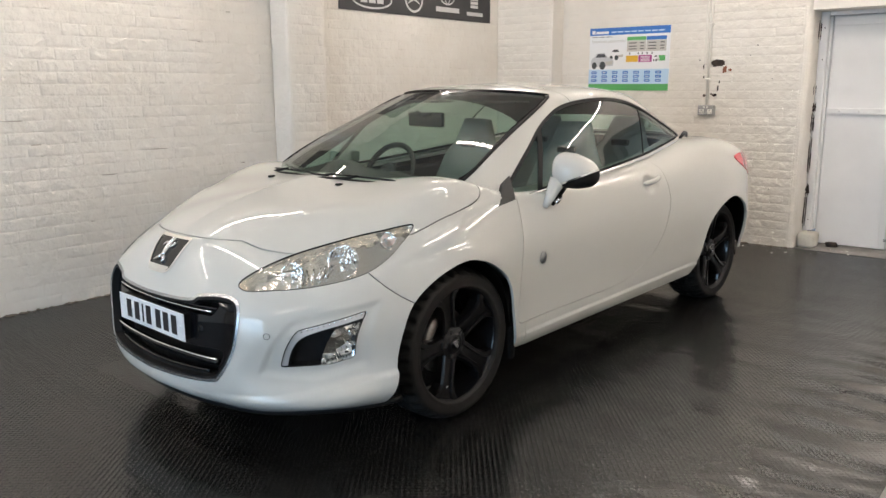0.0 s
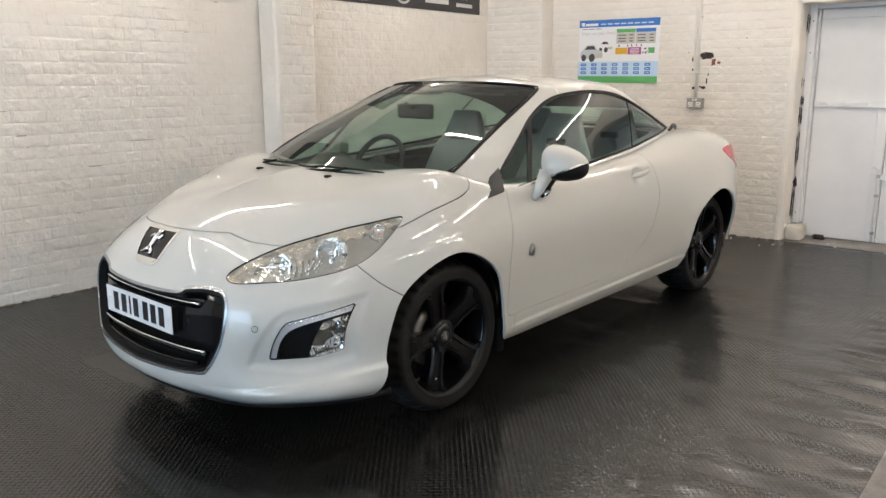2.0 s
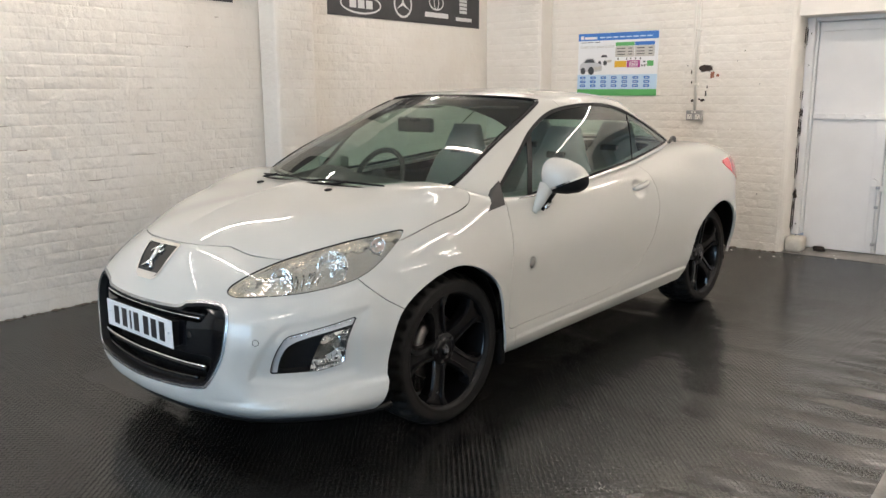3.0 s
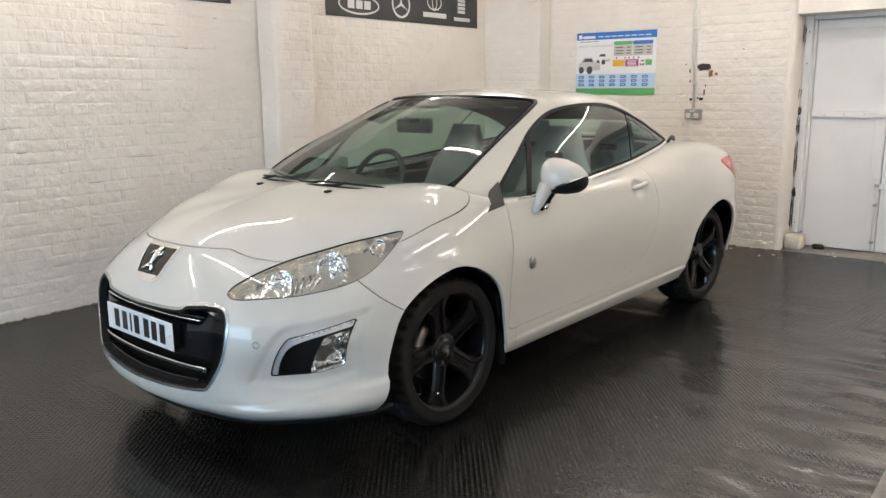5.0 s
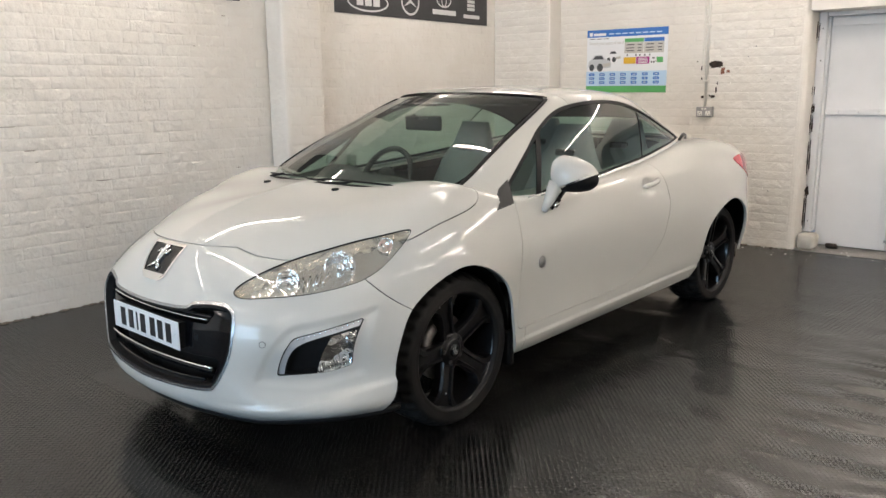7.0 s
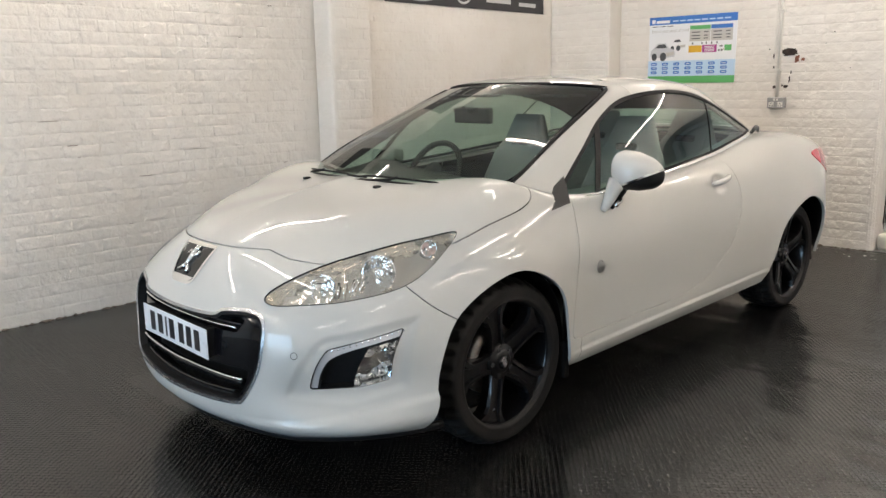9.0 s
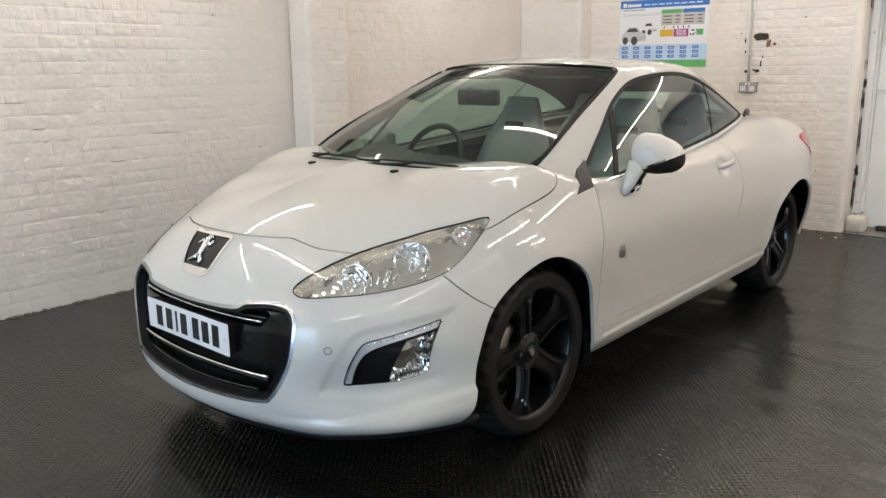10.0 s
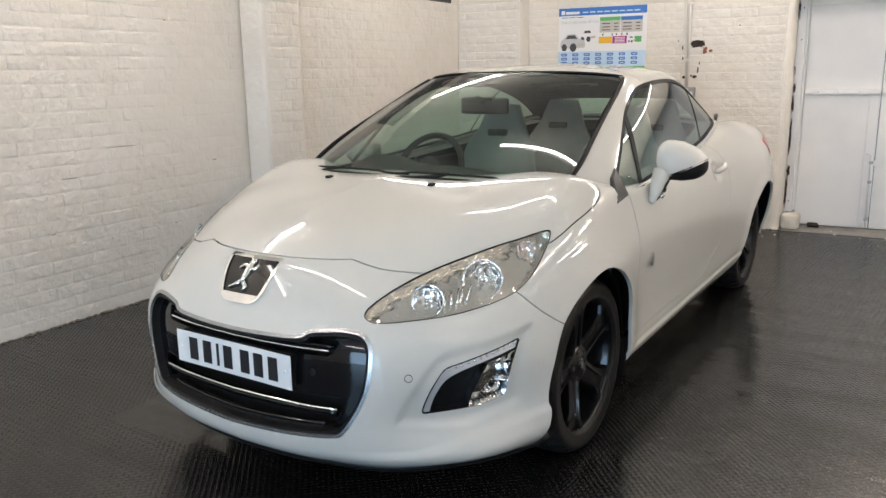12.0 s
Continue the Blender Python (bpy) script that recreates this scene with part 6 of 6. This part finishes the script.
b1 = banner(-4.23, -2.13, -2.206, 2.035, "dark grey banner with pale round emblems on the brick wall")
b2 = banner(-1.27, 0.85, -2.318, 2.065, "dark grey banner on the brick wall")
yy = -2.1985
bar = lambda x0, x1, z0, z1: emblem(b1, [(x0, z0), (x1, z0), (x1, z1), (x0, z1)], yy)
ring_bm(-2.52, 2.145, 0.25, 0.085, 0.016, yy, b1)
for k in range(3):
    bar(-2.66 + 0.10 * k, -2.58 + 0.10 * k, 2.11, 2.18)
ring_bm(-3.06, 2.19, 0.125, 0.125, 0.02, yy, b1)
for a in (90, 210, 330):
    c, s = math.cos(radians(a)), math.sin(radians(a))
    emblem(b1, [(-3.06 - 0.014 * s, 2.19 + 0.014 * c), (-3.06 + 0.11 * c, 2.19 + 0.11 * s), (-3.06 + 0.014 * s, 2.19 - 0.014 * c)], yy)
ring_bm(-3.54, 2.24, 0.11, 0.075, 0.014, yy, b1)
ring_bm(-3.54, 2.24, 0.04, 0.07, 0.012, yy + 0.0004, b1)
bar(-3.72, -3.37, 2.100, 2.145)
for k in range(4):
    bar(-4.02 + 0.0, -3.90, 2.165 + 0.036 * k, 2.193 + 0.036 * k)
bar(-4.10, -3.84, 2.090, 2.125)


# open joints and dirt along the painted wall
MORTAR = worn("bare grey-brown mortar", (0.44, 0.38, 0.32), (0.28, 0.235, 0.195), 25, 0.95, 0.004)
for k in range(22):
    x0, course = rnd.uniform(-1.25, 1.45), rnd.randrange(3, 30)
    w, h = rnd.choice((0.03, 0.05, 0.09, 0.16, 0.24)), rnd.uniform(0.004, 0.010)
    bm = prism(ragged(x0, x0 + w, course * 0.075 - h / 2, course * 0.075 + h / 2, 14, 0.6), 0.0022)
    bmesh.ops.translate(bm, verts=bm.verts, vec=(0, LEFT + 0.001, 0))
    part("open_joint", bm, MORTAR, wall_left)
EARTH = worn("dry brown dirt", (0.13, 0.10, 0.075), (0.26, 0.22, 0.18), 40, 0.95, 0.002)
crumbs = bmesh.new()
for k in range(420):
    r = rnd.uniform(0.003, 0.013)
    if k < 260:
        x, y = rnd.uniform(-1.3, 2.4), LEFT + abs(rnd.gauss(0, 0.014))
    else:
        x, y = BACK + abs(rnd.gauss(0, 0.02)), rnd.uniform(-1.5, 0.84)
    o = bmesh.ops.create_icosphere(crumbs, subdivisions=1, radius=r)
    bmesh.ops.transform(crumbs, verts=o["verts"], matrix=Matrix.Translation((x, y, r * 0.3)) @ Matrix.Rotation(rnd.uniform(0, 3), 4, "Z") @ Matrix.Diagonal((rnd.uniform(1, 2.2), 1, 0.6, 1)))
tagged(setting("dirt", crumbs, EARTH, "brown grit gathered along the foot of the walls", "debris"), kind="stuff")


# ---- painted bricks: pieces of the walls ----
def brick_mesh(length, seed):
    """One brick's painted face: worn arrises, slightly uneven, depth along +y."""
    r = random.Random(seed)
    L, H = length, 0.075
    j = lambda a: r.uniform(-a, a)
    rows = []
    for inset, depth in ((0.0008, 0.0), (0.0045, 0.0022), (0.011, 0.0034)):
        q = []
        for cx, cz, sx, sz in ((0, 0, 1, 1), (L, 0, -1, 1), (L, H, -1, -1), (0, H, 1, -1)):
            a = (cx + sx * (inset + 0.007 * (inset > 0.002)), cz + sz * inset)
            b = (cx + sx * inset, cz + sz * (inset + 0.005 * (inset > 0.002)))
            two = (b, a) if (sx == sz) else (a, b)
            for x, z in two:
                q.append((x + j(0.0015), depth + (j(0.0012) if depth else 0), z + j(0.0013)))
        rows.append(q)
    verts = [v for q in rows for v in q]
    faces = [(8 * i + k, 8 * i + (k + 1) % 8, 8 * i + 8 + (k + 1) % 8, 8 * i + 8 + k) for i in range(2) for k in range(8)]
    faces.append(tuple(range(16, 24)))
    me = bpy.data.meshes.new("brick")
    me.from_pydata(verts, [], [tuple(reversed(f)) for f in faces])
    me.polygons.foreach_set("use_smooth", [True] * len(faces))
    me.materials.append(BRICK)
    me.update()
    return me


LONG = [brick_mesh(0.225, 10 + k) for k in range(7)]
SHORT = [brick_mesh(0.1125, 30 + k) for k in range(4)]
brng = random.Random(3)


def bricks(wall, origin, turn, run, high, limit=300, header_course=6, proud=(0.5, 0.8, 1, 1.1), sink=0.0010):
    """Courses of painted brick on a wall face; run along the wall, height high."""
    base = Matrix.Translation(origin) @ Matrix.Rotation(radians(turn), 4, "Z")
    count, rest_v, rest_f = 0, [], []
    for c in range(int(high / 0.075)):
        header = c % header_course == header_course - 1
        step = 0.1125 if header else 0.225
        x = -(0.1125 if c % 2 and not header else 0.056 if header else 0.0)
        while x < run - 0.03:
            a, b = max(x, 0), min(x + step, run)
            if b - a > 0.04:
                me = brng.choice(SHORT if header else LONG)
                m = base @ Matrix.Translation((a, brng.uniform(-sink, 0.0006), c * 0.075 + brng.uniform(-0.003, 0.003))) @ Matrix.Rotation(radians(brng.uniform(-0.5, 0.5)), 4, "Y") @ Matrix.Rotation(radians(brng.uniform(-0.6, 0.6)), 4, "X") @ Matrix.Diagonal(((b - a) / step, brng.choice(proud), 1, 1))
                if count < limit:
                    ob = new("brick", me)
                    ob.parent = wall
                    ob.matrix_basis = m
                else:
                    k = len(rest_v)
                    rest_v += [tuple(m @ v.co) for v in me.vertices]
                    rest_f += [tuple(k + i for i in p.vertices) for p in me.polygons]
                count += 1
            x += step
    if rest_v:
        me = bpy.data.meshes.new("upper_bricks")
        me.from_pydata(rest_v, [], rest_f)
        me.polygons.foreach_set("use_smooth", [True] * len(rest_f))
        me.materials.append(BRICK)
        ob = new("upper_bricks", me)
        ob.parent = wall
        tagged(ob, "upper courses of white painted brick", kind="stuff")


THICK = (0.42, 0.5, 0.6, 0.75, 1.0)
bricks(wall_left, (-1.50, LEFT, 0), 0, 3.06, 2.4, proud=THICK, sink=0.0004)
bricks(wall_inner, (-4.37, -2.21, 0), 0, 2.46, 2.4, proud=(0.5, 0.6, 0.8))
bricks(wall_back, (BACK, 0.78, 0), -90, 2.30, 2.4, proud=(0.5, 0.6, 0.8, 1.0))
bricks(pier_left, (-1.87, -2.11, 0), 0, 0.34, 2.4)
bricks(pier_back, (-4.37, -1.56, 0), -90, 0.64, 2.4)


# ---- raised bars of the matting, nearest stretch ----
def tread(cell=0.020, high=0.0015):
    """Rounded bars laid crosswise in alternate cells of the mat, as one sheet."""
    turn, room = radians(-47.5), radians(-2.53)
    i, j = np.meshgrid(np.arange(-330, 330), np.arange(-330, 330), indexing="ij")
    i, j = i.ravel(), j.ravel()
    c, s = math.cos(turn + room), math.sin(turn + room)
    u, v = (i + 0.5) * cell, (j + 0.5) * cell
    x, y = c * u - s * v, s * u + c * v
    keep = ((x > -4.5) & (x < 2.3) & (y > 0.78) & (y < 2.36)) | ((x > 0.75) & (x < 2.3) & (y > LEFT + 0.02) & (y <= 0.78)) | ((x > -1.2) & (x <= 0.75) & (y > LEFT + 0.02) & (y < -1.0)) | ((x > -4.5) & (x < -3.3) & (y > -0.6) & (y <= 0.78))
    i, j = i[keep], j[keep]
    n = len(i)
    flip = ((i % 2) == (j % 2))[:, None]
    ring = np.array([(-0.44, -0.14, 0), (0.44, -0.14, 0), (0.44, 0.14, 0), (-0.44, 0.14, 0), (-0.36, -0.05, 1), (0.36, -0.05, 1), (0.36, 0.05, 1), (-0.36, 0.05, 1)])
    a, b = ring[None, :, 0], ring[None, :, 1]
    pu = (i[:, None] + 0.5 + np.where(flip, -b, a)) * cell
    pv = (j[:, None] + 0.5 + np.where(flip, a, b)) * cell
    tall = high * np.random.default_rng(5).uniform(0.7, 1.1, (n, 1))
    verts = np.stack([c * pu - s * pv, s * pu + c * pv, ring[None, :, 2] * tall], -1).reshape(-1, 3)
    quads = np.array([(0, 1, 5, 4), (1, 2, 6, 5), (2, 3, 7, 6), (3, 0, 4, 7), (4, 5, 6, 7)])
    faces = (np.arange(n)[:, None, None] * 8 + quads[None]).reshape(-1, 4)
    me = bpy.data.meshes.new("tread_bars")
    me.from_pydata(verts.tolist(), [], faces.tolist())
    me.polygons.foreach_set("use_smooth", [True] * len(faces))
    me.materials.append(RUBBERBAR)
    ob = new("tread_bars", me)
    ob.parent = floor
    tagged(ob, "raised crosswise bars of the black rubber matting", kind="stuff")


tread()
